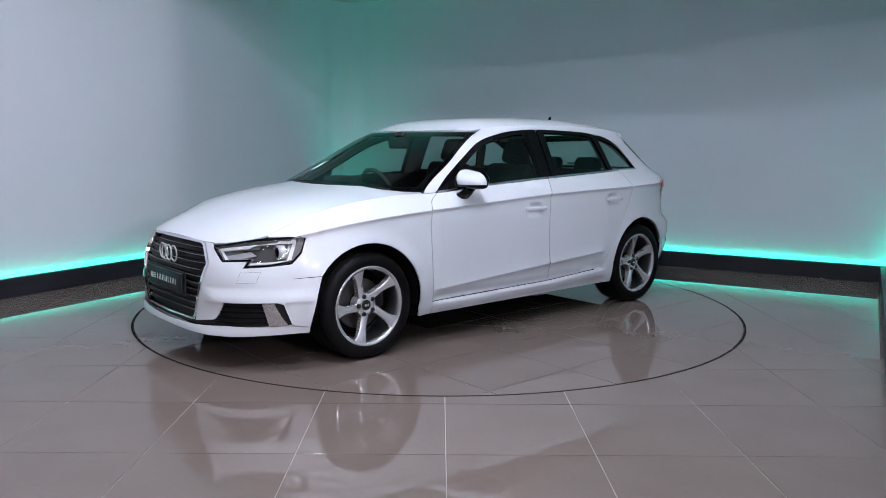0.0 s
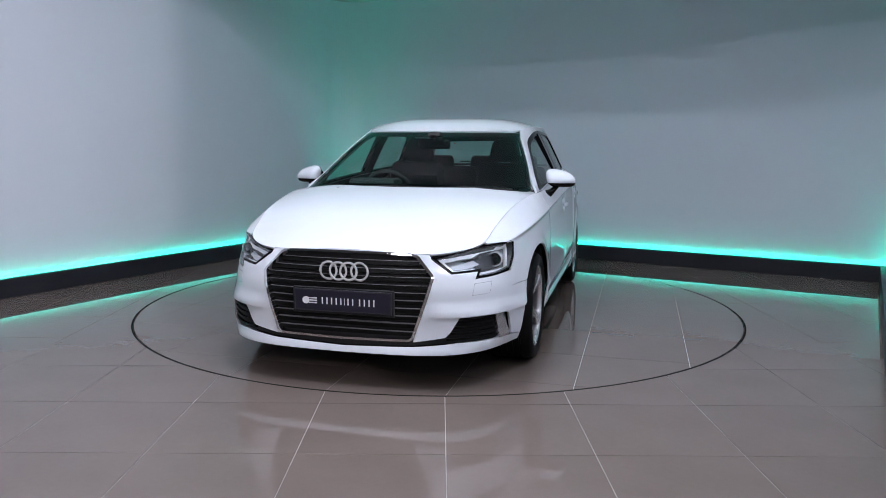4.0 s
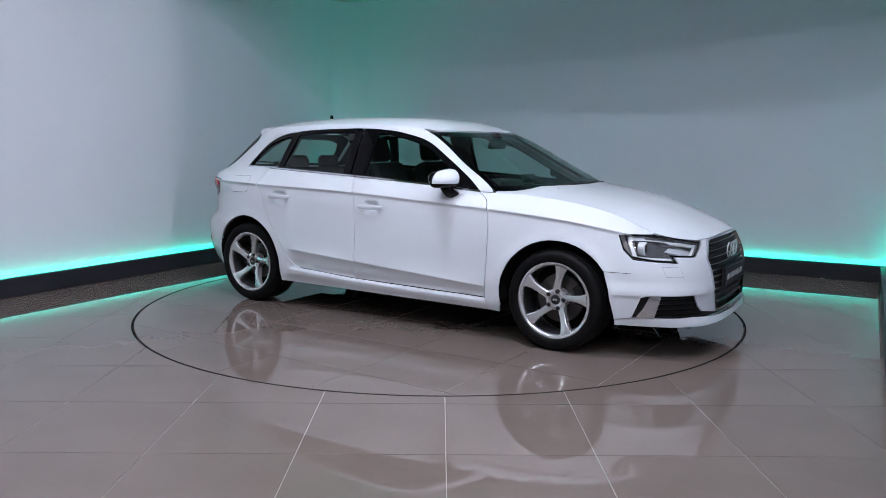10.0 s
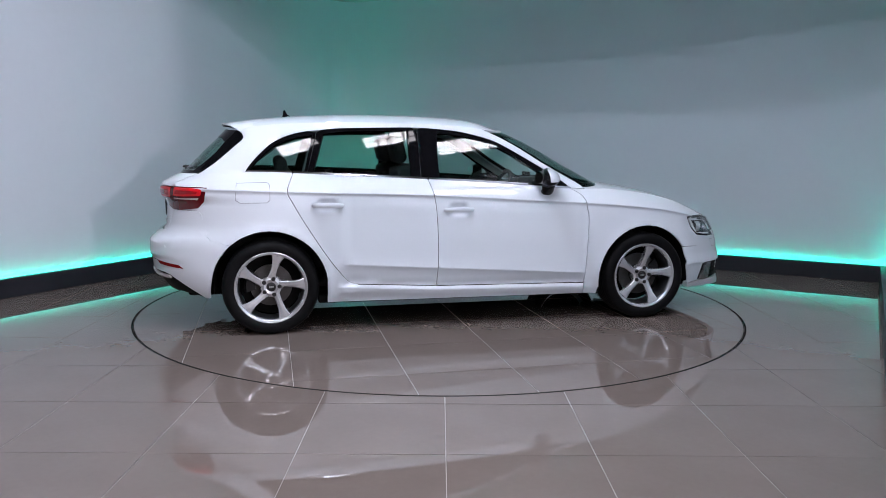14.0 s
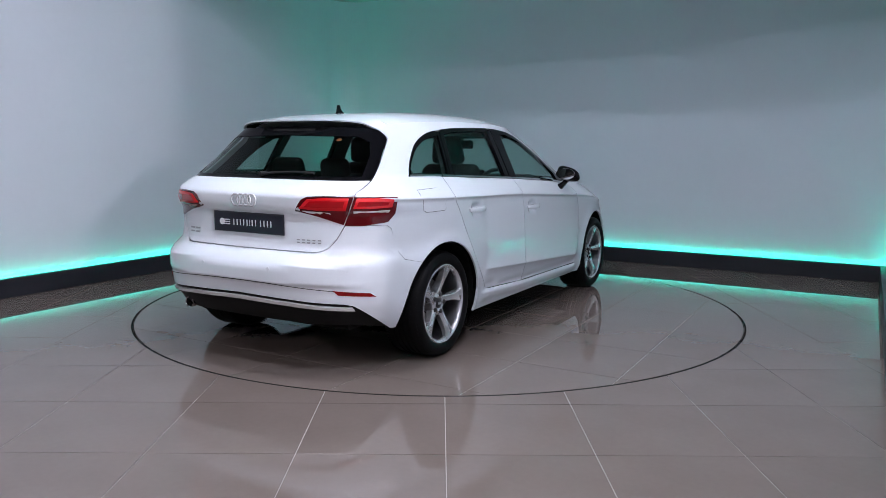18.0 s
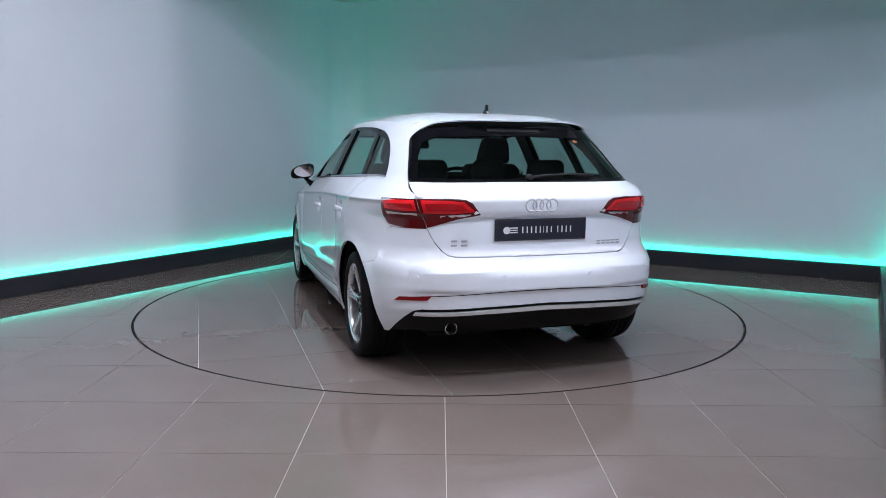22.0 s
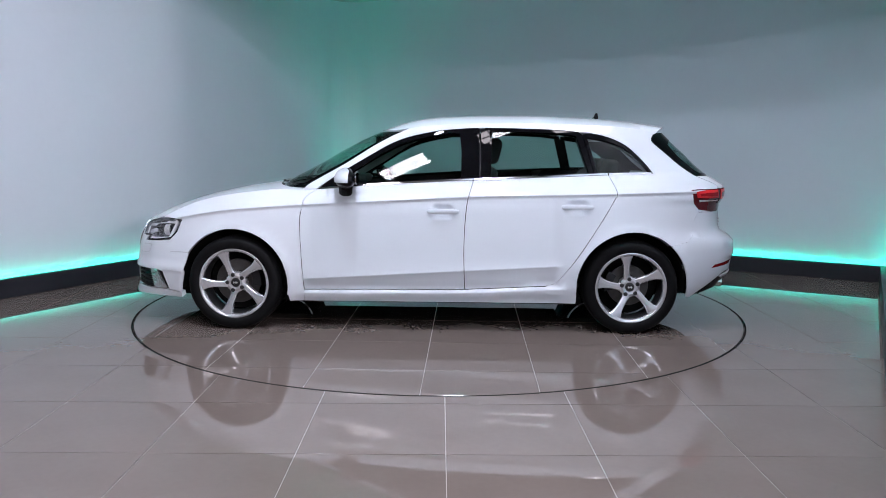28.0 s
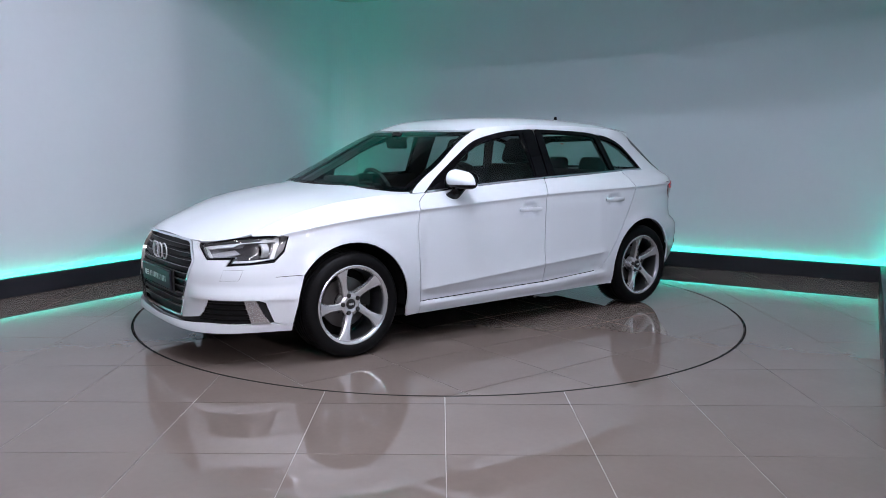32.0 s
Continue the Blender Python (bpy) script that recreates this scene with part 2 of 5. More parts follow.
def round_lamp(x, y, k):
    """A small round ceiling spotlight: stem, housing and bright glass."""
    e = new("spotlight")
    e.matrix_world = ROOM @ Matrix.Translation((x, y, HALL_Z))
    tagged(e, "small round white ceiling spotlight switched on", "spotlight", "ceiling spotlights")
    part("stem", lathe([(0.012, 0.0), (0.012, -0.05)], 12, "z"), METAL_TRIM, e)
    part("housing", lathe([(0.0, -0.05), (0.096 * k, -0.05), (0.101 * k, -0.06), (0.101 * k, -0.088), (0.094 * k, -0.088), (0.094 * k, -0.07)], 32, "z"), METAL_TRIM, e, smooth=True)
    part("glass", lathe([(0.0, -0.082), (0.092 * k, -0.082), (0.092 * k, -0.078), (0.0, -0.078)], 32, "z"), SPOT, e)


for lx, ly, size in ((3.6, -4.90, 1.22), (2.95, -6.20, 0.6), (5.4, -6.3, 1.38)):
    round_lamp(lx, ly, size)

# a small sprinkler head under the low ceiling, close to the back wall
e = new("sprinkler_head")
e.matrix_world = ROOM @ Matrix.Translation((1.56, -0.12, CEIL_Z))
tagged(e, "small white metal sprinkler head under the low ceiling", "sprinkler")
part("rose", lathe([(0.0, 0.0), (0.040, 0.0), (0.042, -0.008), (0.020, -0.014)], 24, "z"), METAL_TRIM, e, smooth=True)
part("pipe", lathe([(0.011, -0.010), (0.011, -0.075), (0.0, -0.075)], 14, "z"), METAL_TRIM, e, smooth=True)
part("deflector", lathe([(0.0, -0.090), (0.044, -0.088), (0.046, -0.084), (0.010, -0.074)], 24, "z"), METAL_TRIM, e, smooth=True)

# a floodlight high in the hall, aimed past the end of the return wall
e = new("floodlight")
e.matrix_world = ROOM @ Matrix.Translation((11.5, -8.86, 2.7)) @ Matrix.Rotation(radians(27), 4, "Z") @ Matrix.Rotation(radians(8), 4, "Y")
tagged(e, "round white floodlight on a bracket, switched on", "floodlight")
part("housing", lathe([(0.0, 0.16), (0.12, 0.15), (0.21, 0.03), (0.215, -0.02), (0.20, -0.02), (0.20, 0.0)], 32, "x"), METAL_TRIM, e, smooth=True)
part("glass", lathe([(0.0, -0.006), (0.2, -0.006), (0.2, 0.0), (0.0, 0.0)], 32, "x"), FLOOD, e)
part("bracket", tube([(0.08, 0, 0.12), (0.08, 0, HALL_Z - 2.69)], 0.018, 10), METAL_TRIM, e)

# ---- floor ----
PITCH, JOINT, TABLE_R = 0.605, 0.0035, 2.2517
ground = mesh_object("floor", [(-16, -16, -0.0022), (16, -16, -0.0022), (16, 16, -0.0022), (-16, 16, -0.0022)], [(0, 1, 2, 3)], GROUT)
tagged(ground, "pale grout bed under the grey floor tiles", "floor", kind="structure")
# ---- the car's surfaces: x forwards, y to its left, z up; origin on the floor between the axles ----
CREASE = spline((-2.1, 0.955), (-1.65, 0.943), (-1.09, 0.927), (-0.34, 0.906), (0.42, 0.866), (1.0, 0.832), (1.38, 0.797), (1.7, 0.742), (1.9, 0.695), (2.2, 0.62))
BELT = spline((-2.1, 1.045), (-1.44, 1.054), (-0.72, 1.029), (-0.1, 1.0), (0.43, 0.967), (0.82, 0.940), (1.0, 0.940), (1.2, 0.922), (1.4, 0.893), (1.6, 0.846),
              (1.75, 0.787), (1.85, 0.742), (1.95, 0.714), (2.06, 0.692), (2.2, 0.680))
BELT_Y = spline((-2.0, 0.700), (-1.46, 0.715), (-1.0, 0.768), (-0.3, 0.803), (0.4, 0.808), (0.8, 0.797), (1.2, 0.765), (1.4, 0.752), (1.7, 0.775), (1.9, 0.840), (2.1, 0.870))
SIDE = spline((0.0, 0.848), (0.10, 0.868), (0.22, 0.880), (0.36, 0.888), (0.55, 0.888), (0.8, 0.883), (0.93, 0.881), (1.0, 0.879))
NOSE = spline((0.10, 2.10), (0.18, 2.165), (0.24, 2.160), (0.32, 2.158), (0.40, 2.165), (0.50, 2.165), (0.58, 2.150), (0.66, 2.115), (0.72, 2.09), (0.95, 2.07))
TAIL = spline((0.15, 1.90), (0.25, 2.00), (0.32, 2.06), (0.40, 2.106), (0.494, 2.121), (0.506, 2.131), (0.598, 2.127), (0.612, 2.115), (0.655, 2.066), (0.675, 2.025), (0.72, 2.010), (0.85, 2.006), (0.872, 2.010), (0.893, 2.034), (0.93, 2.040),
              (0.965, 2.040), (1.0, 1.995), (1.045, 1.905), (1.10, 1.838), (1.20, 1.745), (1.33, 1.610), (1.42, 1.54))
SCREEN = spline((0.90, 1.13), (0.94, 1.105), (0.98, 1.050), (1.027, 0.965), (1.118, 0.795), (1.231, 0.605), (1.317, 0.435), (1.351, 0.345), (1.42, 0.20))
RAIL = spline((-1.75, 1.325), (-1.5, 1.345), (-1.2, 1.372), (-0.7, 1.388), (-0.3, 1.385), (0.05, 1.366), (0.25, 1.340), (0.45, 1.325))
RAIL_Y = spline((-1.75, 0.495), (-1.5, 0.538), (-1.2, 0.579), (-0.7, 0.607), (-0.1, 0.612), (0.3, 0.590))
ROOF = spline((-1.75, 1.350), (-1.68, 1.366), (-1.46, 1.404), (-1.24, 1.429), (-0.98, 1.445), (-0.63, 1.453), (-0.37, 1.452), (-0.11, 1.444), (0.066, 1.430), (0.2, 1.404), (0.345, 1.352), (0.5, 1.29))
HOOD = spline((0.85, 1.005), (1.05, 0.990), (1.199, 0.968), (1.411, 0.933), (1.637, 0.885), (1.867, 0.812), (2.0, 0.757), (2.10, 0.706))
NOSE_N = spline((0.25, 5.0), (0.5, 4.7), (0.75, 4.4))
NOSE_M = spline((0.25, 3.8), (0.5, 3.3), (0.75, 3.0))
LOW = 0.195
HANDLES = ((-0.075, 0.806), (-0.950, 0.842))
WHEELS = ((1.3185, 0.312), (-1.3185, 0.312))


def section(x, z):
    """Half width of the body side, before its ends are rounded off."""
    zc, zt = CREASE(x), BELT(x)
    low = SIDE((z - LOW) / (zc - LOW))
    line = 0.405 - 0.062 * x
    d = z - line
    ridge = 0.016 * np.where(d < 0, np.exp(np.minimum(d, 0) / 0.030), np.exp(-np.maximum(d, 0) / 0.055))
    low = low + (ridge - 0.006) * np.clip((0.86 - np.abs(x)) / 0.06, 0, 1) * np.clip((z - LOW) / 0.06, 0, 1)
    seam_z = np.interp(x, (-0.755, -0.222, 0.845), (0.3165, 0.2885, 0.2755))
    ledge = np.clip((seam_z - z) / 0.012, 0, 1) * (1 - np.clip((seam_z - 0.045 - z) / 0.035, 0, 1))
    low = low + 0.014 * ledge * np.clip((0.90 - np.abs(x)) / 0.10, 0, 1) - 0.008 * np.clip(1 - np.abs(z - seam_z - 0.02) / 0.03, 0, 1) * np.clip((0.86 - np.abs(x)) / 0.06, 0, 1)
    under = np.maximum(zc - z, 0)
    low = low - 0.007 * (under / 0.022) * np.exp(1 - under / 0.022)
    for wx, wz in WHEELS:
        rr = np.hypot(x - wx, z - wz)
        low = low + 0.012 * np.exp(-((rr - 0.365) / 0.045) ** 2) * (z < zc)
    for hx, hz in HANDLES:
        low = low - 0.020 * np.exp(-((x - hx) / 0.060) ** 4 - ((z - hz) / 0.040) ** 4)
    q = np.clip((z - zc) / np.maximum(zt - zc, 0.01), 0, 1)
    up = SIDE(1.0) - (SIDE(1.0) - BELT_Y(x)) * (0.85 * q + 0.15 * q ** 2)
    qg = np.clip((z - zt) / np.maximum(RAIL(x) - zt, 0.05), 0, 1.15)
    cab = BELT_Y(x) + (RAIL_Y(x) - BELT_Y(x)) * (0.90 * qg + 0.10 * qg ** 4)
    return np.where(z < zc, low, np.where(z < zt, up, cab))


def ends(x, y, z, cabin=False):
    """Zero on the skin, negative inside: the body side rounded off to nose and tail."""
    x, y, z = (np.asarray(v, float) for v in (x, y, z))
    if cabin:
        xs = np.minimum(x, 0.8)
        zt = np.minimum(BELT(xs), 1.06)
        qg = np.clip((z - zt) / (RAIL(xs) - zt), -0.1, 1.15)
        wide = BELT_Y(xs) + (RAIL_Y(xs) - BELT_Y(xs)) * (0.90 * qg + 0.10 * np.maximum(qg, 0) ** 4)
        tip = SCREEN(z)
        x0, n, m = tip - 0.9, 6.0, 6.0
    else:
        wide = section(x, z)
        tip = NOSE(z)
        x0, n, m = 0.5, NOSE_N(z), NOSE_M(z)
    fr = np.maximum(x - x0, 0) / (tip - x0)
    rear = np.maximum(-0.6 - x, 0) / (TAIL(z) - 0.6)
    q = 4.0 + 3.0 * np.clip((z - 0.96) / 0.10, 0, 1)
    return fr ** n + rear ** q + (np.abs(y) / wide) ** np.where(x > 0, m, q + 0.2) - 1


def side_y(x, z, cabin=False):
    """Half width on the rounded skin at (x, z)."""
    x, z = np.broadcast_arrays(np.asarray(x, float), np.asarray(z, float))
    lo, hi = np.zeros(x.shape), np.full(x.shape, 1.1)
    for _ in range(26):
        mid = (lo + hi) / 2
        inside = ends(x, mid, z, cabin) < 0
        lo, hi = np.where(inside, mid, lo), np.where(inside, hi, mid)
    return lo


FAN_F, FAN_R, FAN_S = 1.1, -1.1, 0.95


def fan_point(w, z, front=True, cabin=False, hub=None):
    """The skin's point in the direction w (metres round the end, 0 at the middle, positive to the left)."""
    w, z = np.broadcast_arrays(np.asarray(w, float), np.asarray(z, float))
    hub = (FAN_F if front else FAN_R) if hub is None else hub
    sign = 1.0 if front else -1.0
    a = w / FAN_S
    lo, hi = np.zeros(w.shape), np.full(w.shape, 1.9)
    for _ in range(26):
        mid = (lo + hi) / 2
        inside = ends(hub + sign * mid * np.cos(a), mid * np.sin(a), z, cabin) < 0
        lo, hi = np.where(inside, mid, lo), np.where(inside, hi, mid)
    return np.stack([hub + sign * lo * np.cos(a), lo * np.sin(a), z], -1)


def end_x(y, z, front=True, cabin=False):
    """Where the skin's end lies in x, at (y, z)."""
    y, z = np.broadcast_arrays(np.asarray(y, float), np.asarray(z, float))
    sign = 1.0 if front else -1.0
    lo, hi = np.zeros(y.shape), np.full(y.shape, 2.4)
    for _ in range(26):
        mid = (lo + hi) / 2
        inside = ends(sign * mid, y, z, cabin) < 0
        lo, hi = np.where(inside, mid, lo), np.where(inside, hi, mid)
    return sign * lo


def fan_of(y, z, front=True):
    """The fan's direction of the skin's point at (y, z)."""
    x = end_x(y, z, front)
    return np.arctan2(y, (x - FAN_F) if front else (FAN_R - x)) * FAN_S


def hood_z(x, y):
    edge = side_y(x, BELT(x))
    k = np.clip(np.abs(y) / np.maximum(edge, 0.05), 0, 1)
    return BELT(x) + (HOOD(x) - BELT(x)) * (1 - k ** 2.6)


def roof_z(x, y):
    edge = np.maximum(side_y(np.minimum(x, 0.3), RAIL(x), True), 0.2)
    k = np.clip(np.abs(y) / edge, 0, 1.05)
    return RAIL(x) + (ROOF(x) - RAIL(x)) * (1 - k ** 4.0)


# ---- car materials ----
PAINT = material("white_car_paint", (0.695, 0.725, 0.77), 0.55, coat=1.0, coat_rough=0.01, spec=0.15)
BLACK = material("black_gloss_trim", (0.004, 0.004, 0.005), 0.02, spec=0.16)
PLASTIC = material("black_textured_plastic", (0.018, 0.018, 0.019), 0.55, spec=0.2, vary=0.15, scale=20, bump=0.15, bump_scale=400)
RUBBER = material("tyre_rubber", (0.0045, 0.0045, 0.005), 0.60, spec=0.12, vary=0.25, scale=9, bump=0.2, bump_scale=120, rough_vary=0.08)
CHROME = material("chrome", (0.80, 0.81, 0.83), 0.08, metal=1.0)
SATIN = material("satin_aluminium", (0.62, 0.63, 0.65), 0.30, metal=1.0)
ALLOY = material("silver_alloy", (0.70, 0.71, 0.73), 0.20, metal=0.72, vary=0.04, scale=12, rough_vary=0.04, coat=0.3)
# Darker copy of the alloy: the shade inside the wheel is in the colour.
ALLOY_SHADED = material("alloy_barrel_shaded", (0.16, 0.165, 0.175), 0.35, metal=0.9, vary=0.15, scale=10)
STEEL = material("brake_steel", (0.09, 0.087, 0.085), 0.42, metal=0.8, vary=0.2, scale=20)
SLAT_EDGE = material("grey_slat_edge", (0.17, 0.17, 0.18), 0.3, metal=0.4)
BADGE = material("grey_badge_metal", (0.38, 0.38, 0.40), 0.3, metal=0.7)
BRIGHT = material("bright_trim", (0.80, 0.81, 0.82), 0.20, metal=0.50)
UPRIGHT = material("satin_grey_upright", (0.60, 0.60, 0.62), 0.22, metal=0.8)
SLAT = material("black_grille_plastic", (0.004, 0.004, 0.004), 0.45, spec=0.12)
IRON = material("dark_casting", (0.022, 0.022, 0.023), 0.6, metal=0.5, vary=0.3, scale=14)
FABRIC = material("dark_seat_fabric", (0.020, 0.020, 0.022), 0.9, vary=0.10, scale=7, bump=0.03, bump_scale=60)
TRIM = material("dark_cabin_plastic", (0.020, 0.020, 0.022), 0.6, vary=0.15, scale=15, bump=0.15, bump_scale=300)
LINER = material("grey_headlining", (0.30, 0.30, 0.29), 0.9, vary=0.06, scale=20)
BEIGE = material("pillar_trim", (0.34, 0.34, 0.33), 0.7, vary=0.05, scale=12)
UNDER = material("underbody", (0.008, 0.008, 0.008), 0.9, vary=0.3, scale=6, spec=0.08)
GLASS = tinted_glass("window_glass", (0.58, 0.76, 0.71))
GLASS_REAR = tinted_glass("rear_window_glass", (0.55, 0.72, 0.67))
LENS = tinted_glass("clear_lamp_lens", (0.93, 0.94, 0.95))
RED = material("red_lamp_plastic", (0.58, 0.004, 0.010), 0.30, coat=0.35, vary=0.08, scale=40, spec=0.2)
RED_MID = material("red_reflector_plastic", (0.19, 0.003, 0.005), 0.2, coat=0.3, spec=0.2)
RED_CORE = material("deep_red_lamp_plastic", (0.36, 0.004, 0.008), 0.2, coat=0.5, spec=0.3)
RED_DARK = material("dark_red_lamp_plastic", (0.085, 0.002, 0.004), 0.15, coat=0.5, spec=0.3)
RED_PALE = material("pale_lamp_reflector", (0.74, 0.62, 0.62), 0.18, coat=1.0, metal=0.3)
BULB = material("lamp_reflector", (0.80, 0.81, 0.83), 0.22, metal=0.55)
LAMP_DARK = material("lamp_housing", (0.46, 0.46, 0.48), 0.16, metal=0.60)
BOWL = material("lamp_bowl", (0.07, 0.07, 0.075), 0.25, metal=0.3)
DRL = material("pale_light_guide", (0.80, 0.82, 0.84), 0.25, coat=1.0)
PLATE = material("dark_plate_face", (0.018, 0.018, 0.028), 0.35, vary=0.1, scale=12, spec=0.2)
PALE = material("pale_print", (0.72, 0.73, 0.75), 0.4)
ORANGE = material("orange_sticker", (0.55, 0.10, 0.04), 0.5)
MIRROR = material("mirror_glass", (0.85, 0.86, 0.88), 0.02, metal=1.0)

car = tagged(new("car"), "glossy white five-door hatchback with silver alloy wheels on a turntable", "car")

from mathutils.geometry import delaunay_2d_cdt


def in_outline(px, py, outline):
    """Which points lie inside an outline."""
    o = np.asarray(outline, float)
    x0, y0 = o[:, 0][:, None], o[:, 1][:, None]
    x1, y1 = np.roll(o[:, 0], -1)[:, None], np.roll(o[:, 1], -1)[:, None]
    cross = ((y0 > py) != (y1 > py)) & (px < (x1 - x0) * (py - y0) / np.where(y1 == y0, 1e-12, y1 - y0) + x0)
    return cross.sum(0) % 2 == 1


def far_from(px, py, outline, gap):
    o = np.asarray(outline, float)
    a, b2 = o, np.roll(o, -1, 0)
    d = b2 - a
    L = np.maximum((d ** 2).sum(1), 1e-12)
    best = np.full(len(px), 1e9)
    for k in range(len(o)):
        t = np.clip(((px - a[k, 0]) * d[k, 0] + (py - a[k, 1]) * d[k, 1]) / L[k], 0, 1)
        best = np.minimum(best, np.hypot(px - a[k, 0] - t * d[k, 0], py - a[k, 1] - t * d[k, 1]))
    return best > gap


def fine(outline, step, close=True):
    """The outline with its long edges split."""
    out = []
    pts = list(outline)
    pairs = list(zip(pts, pts[1:] + pts[:1])) if close else list(zip(pts, pts[1:]))
    for p, q in pairs:
        n = max(1, int(math.ceil(math.dist(p, q) / step)))
        out += [(p[0] + (q[0] - p[0]) * k / n, p[1] + (q[1] - p[1]) * k / n) for k in range(n)]
    return out if close else out + [tuple(pts[-1])]


def bow(points, n=6):
    """A smooth curve through points (Catmull-Rom), ends included."""
    p = [np.asarray(q, float) for q in points]
    p = [2 * p[0] - p[1]] + p + [2 * p[-1] - p[-2]]
    out = []
    for i in range(1, len(p) - 2):
        for k in range(n):
            t = k / n
            out.append(tuple(0.5 * (2 * p[i] + (p[i + 1] - p[i - 1]) * t + (2 * p[i - 1] - 5 * p[i] + 4 * p[i + 1] - p[i + 2]) * t * t
                                    + (3 * p[i] - p[i - 1] - 3 * p[i + 1] + p[i + 2]) * t ** 3)))
    return out + [tuple(p[-2])]


def skin(outline, fn, holes=(), lines=(), extra=(), step=0.04, thick=0.012, off=0.0, flip=False):
    """A sheet cut to an outline on a curved surface, with folded edges: vertices, faces and corner normals."""
    out = fine(outline, step)
    hs = [fine(h, step) for h in holes]
    pts, edges = list(out), [(i, (i + 1) % len(out)) for i in range(len(out))]
    for h in hs:
        k = len(pts)
        pts += h
        edges += [(k + i, k + (i + 1) % len(h)) for i in range(len(h))]
    o = np.asarray(out)
    for line in lines:
        lp = np.asarray(fine(line, step, False))
        ok = in_outline(lp[:, 0], lp[:, 1], out) & far_from(lp[:, 0], lp[:, 1], out, 0.004)
        for h in hs:
            ok &= ~in_outline(lp[:, 0], lp[:, 1], h) & far_from(lp[:, 0], lp[:, 1], h, 0.004)
        last = None
        for p, good in zip(lp, ok):
            if good:
                pts.append(tuple(p))
                if last is not None:
                    edges.append((last, len(pts) - 1))
                last = len(pts) - 1
            else:
                last = None
    gx = np.arange(o[:, 0].min(), o[:, 0].max(), step)
    gy = np.arange(o[:, 1].min(), o[:, 1].max(), step)
    X, Y = (v.ravel() for v in np.meshgrid(gx, gy))
    if len(extra):
        e = np.asarray(extra, float)
        X, Y = np.concatenate([X, e[:, 0]]), np.concatenate([Y, e[:, 1]])
    if len(X):
        ok = in_outline(X, Y, out) & far_from(X, Y, out, step * 0.4)
        for h in hs:
            ok &= ~in_outline(X, Y, h) & far_from(X, Y, h, step * 0.4)
        for line in lines:
            lp = np.asarray(fine(line, step * 0.3, False))
            ok &= np.hypot(X[:, None] - lp[None, :, 0], Y[:, None] - lp[None, :, 1]).min(1) > max(step * 0.3, 0.009)
        pts += list(zip(X[ok], Y[ok]))
    co, _, tris, *_ = delaunay_2d_cdt([Vector((float(p[0]), float(p[1]))) for p in pts], edges, [], 1, 1e-6)
    co = np.array([tuple(v) for v in co])
    tris = np.array([t for t in tris if len(t) == 3])
    cen = co[tris].mean(1)
    keep = in_outline(cen[:, 0], cen[:, 1], out)
    for h in hs:
        keep &= ~in_outline(cen[:, 0], cen[:, 1], h)
    tris = tris[keep]
    e = 0.0015
    a, b2 = co[:, 0], co[:, 1]
    P = fn(a, b2)
    da, db = fn(a + e, b2) - fn(a - e, b2), fn(a, b2 + e) - fn(a, b2 - e)
    N = np.cross(da, db)
    N /= np.maximum(np.linalg.norm(N, axis=1), 1e-12)[:, None]
    if (N * (P - np.array([0.0, 0.0, 0.55]))).sum() < 0:
        N = -N
    if flip:
        N = -N
    P = P + N * off
    fn3 = np.cross(P[tris[:, 1]] - P[tris[:, 0]], P[tris[:, 2]] - P[tris[:, 0]])
    wrong = (fn3 * N[tris[:, 0]]).sum(1) < 0
    tris[wrong] = tris[wrong][:, ::-1]
    faces = [tuple(t) for t in tris]
    normals = [N[v] for t in faces for v in t]
    verts = P
    if thick:
        count = {}
        for t in faces:
            for i in range(3):
                ed = (t[i], t[(i + 1) % 3])
                count[tuple(sorted(ed))] = count.get(tuple(sorted(ed)), []) + [ed]
        rim = [v[0] for v in count.values() if len(v) == 1]
        used = sorted({v for ed in rim for v in ed})
        k = len(verts)
        idx = {v: k + i for i, v in enumerate(used)}
        verts = np.concatenate([verts, P[used] - N[used] * thick])
        for v0, v1 in rim:
            f = (v1, v0, idx[v0], idx[v1])
            nn = np.cross(verts[f[1]] - verts[f[0]], verts[f[2]] - verts[f[0]])
            nn = nn / max(np.linalg.norm(nn), 1e-12)
            faces.append(f)
            normals += [nn] * 4
    return verts, faces, normals


def merge(*sheets):
    V, F, N = [], [], []
    for v, f, n in sheets:
        k = sum(len(x) for x in V)
        V.append(np.asarray(v))
        F += [tuple(i + k for i in t) for t in f]
        N += list(n)
    return np.concatenate(V), F, N


def mirrored(sheet):
    v, f, n = sheet
    out_n, k = [], 0
    for t in f:
        out_n += [np.asarray(q) * (1, -1, 1) for q in n[k:k + len(t)][::-1]]
        k += len(t)
    return np.asarray(v) * (1, -1, 1), [t[::-1] for t in f], out_n


def sheet(name, data, mat, parent, label=""):
    return mesh_object(name, data[0], data[1], mat, parent, label, normals=data[2])


def pair(name, data, mat, parents=None, label=""):
    """The same sheet on both sides of the car."""
    parents = parents or (car, car)
    return sheet(name, data, mat, parents[0], label), sheet(name, mirrored(data), mat, parents[1], label)


# mappings from sheet coordinates to the skin
def smooth01(t):
    t = np.clip(t, 0, 1)
    return t * t * (3 - 2 * t)


def on_side(x, z):
    k = smooth01((z - BELT(x)) / 0.10)
    k = np.where(x > 0.86, 0, k)
    return np.stack([x, side_y(x, z) * (1 - k) + side_y(x, z, True) * k, z], -1)


def on_front(w, z):
    return fan_point(w, z, True)


def on_rear(w, z):
    return fan_point(w, z, False)


SCREEN_HUB = -0.3


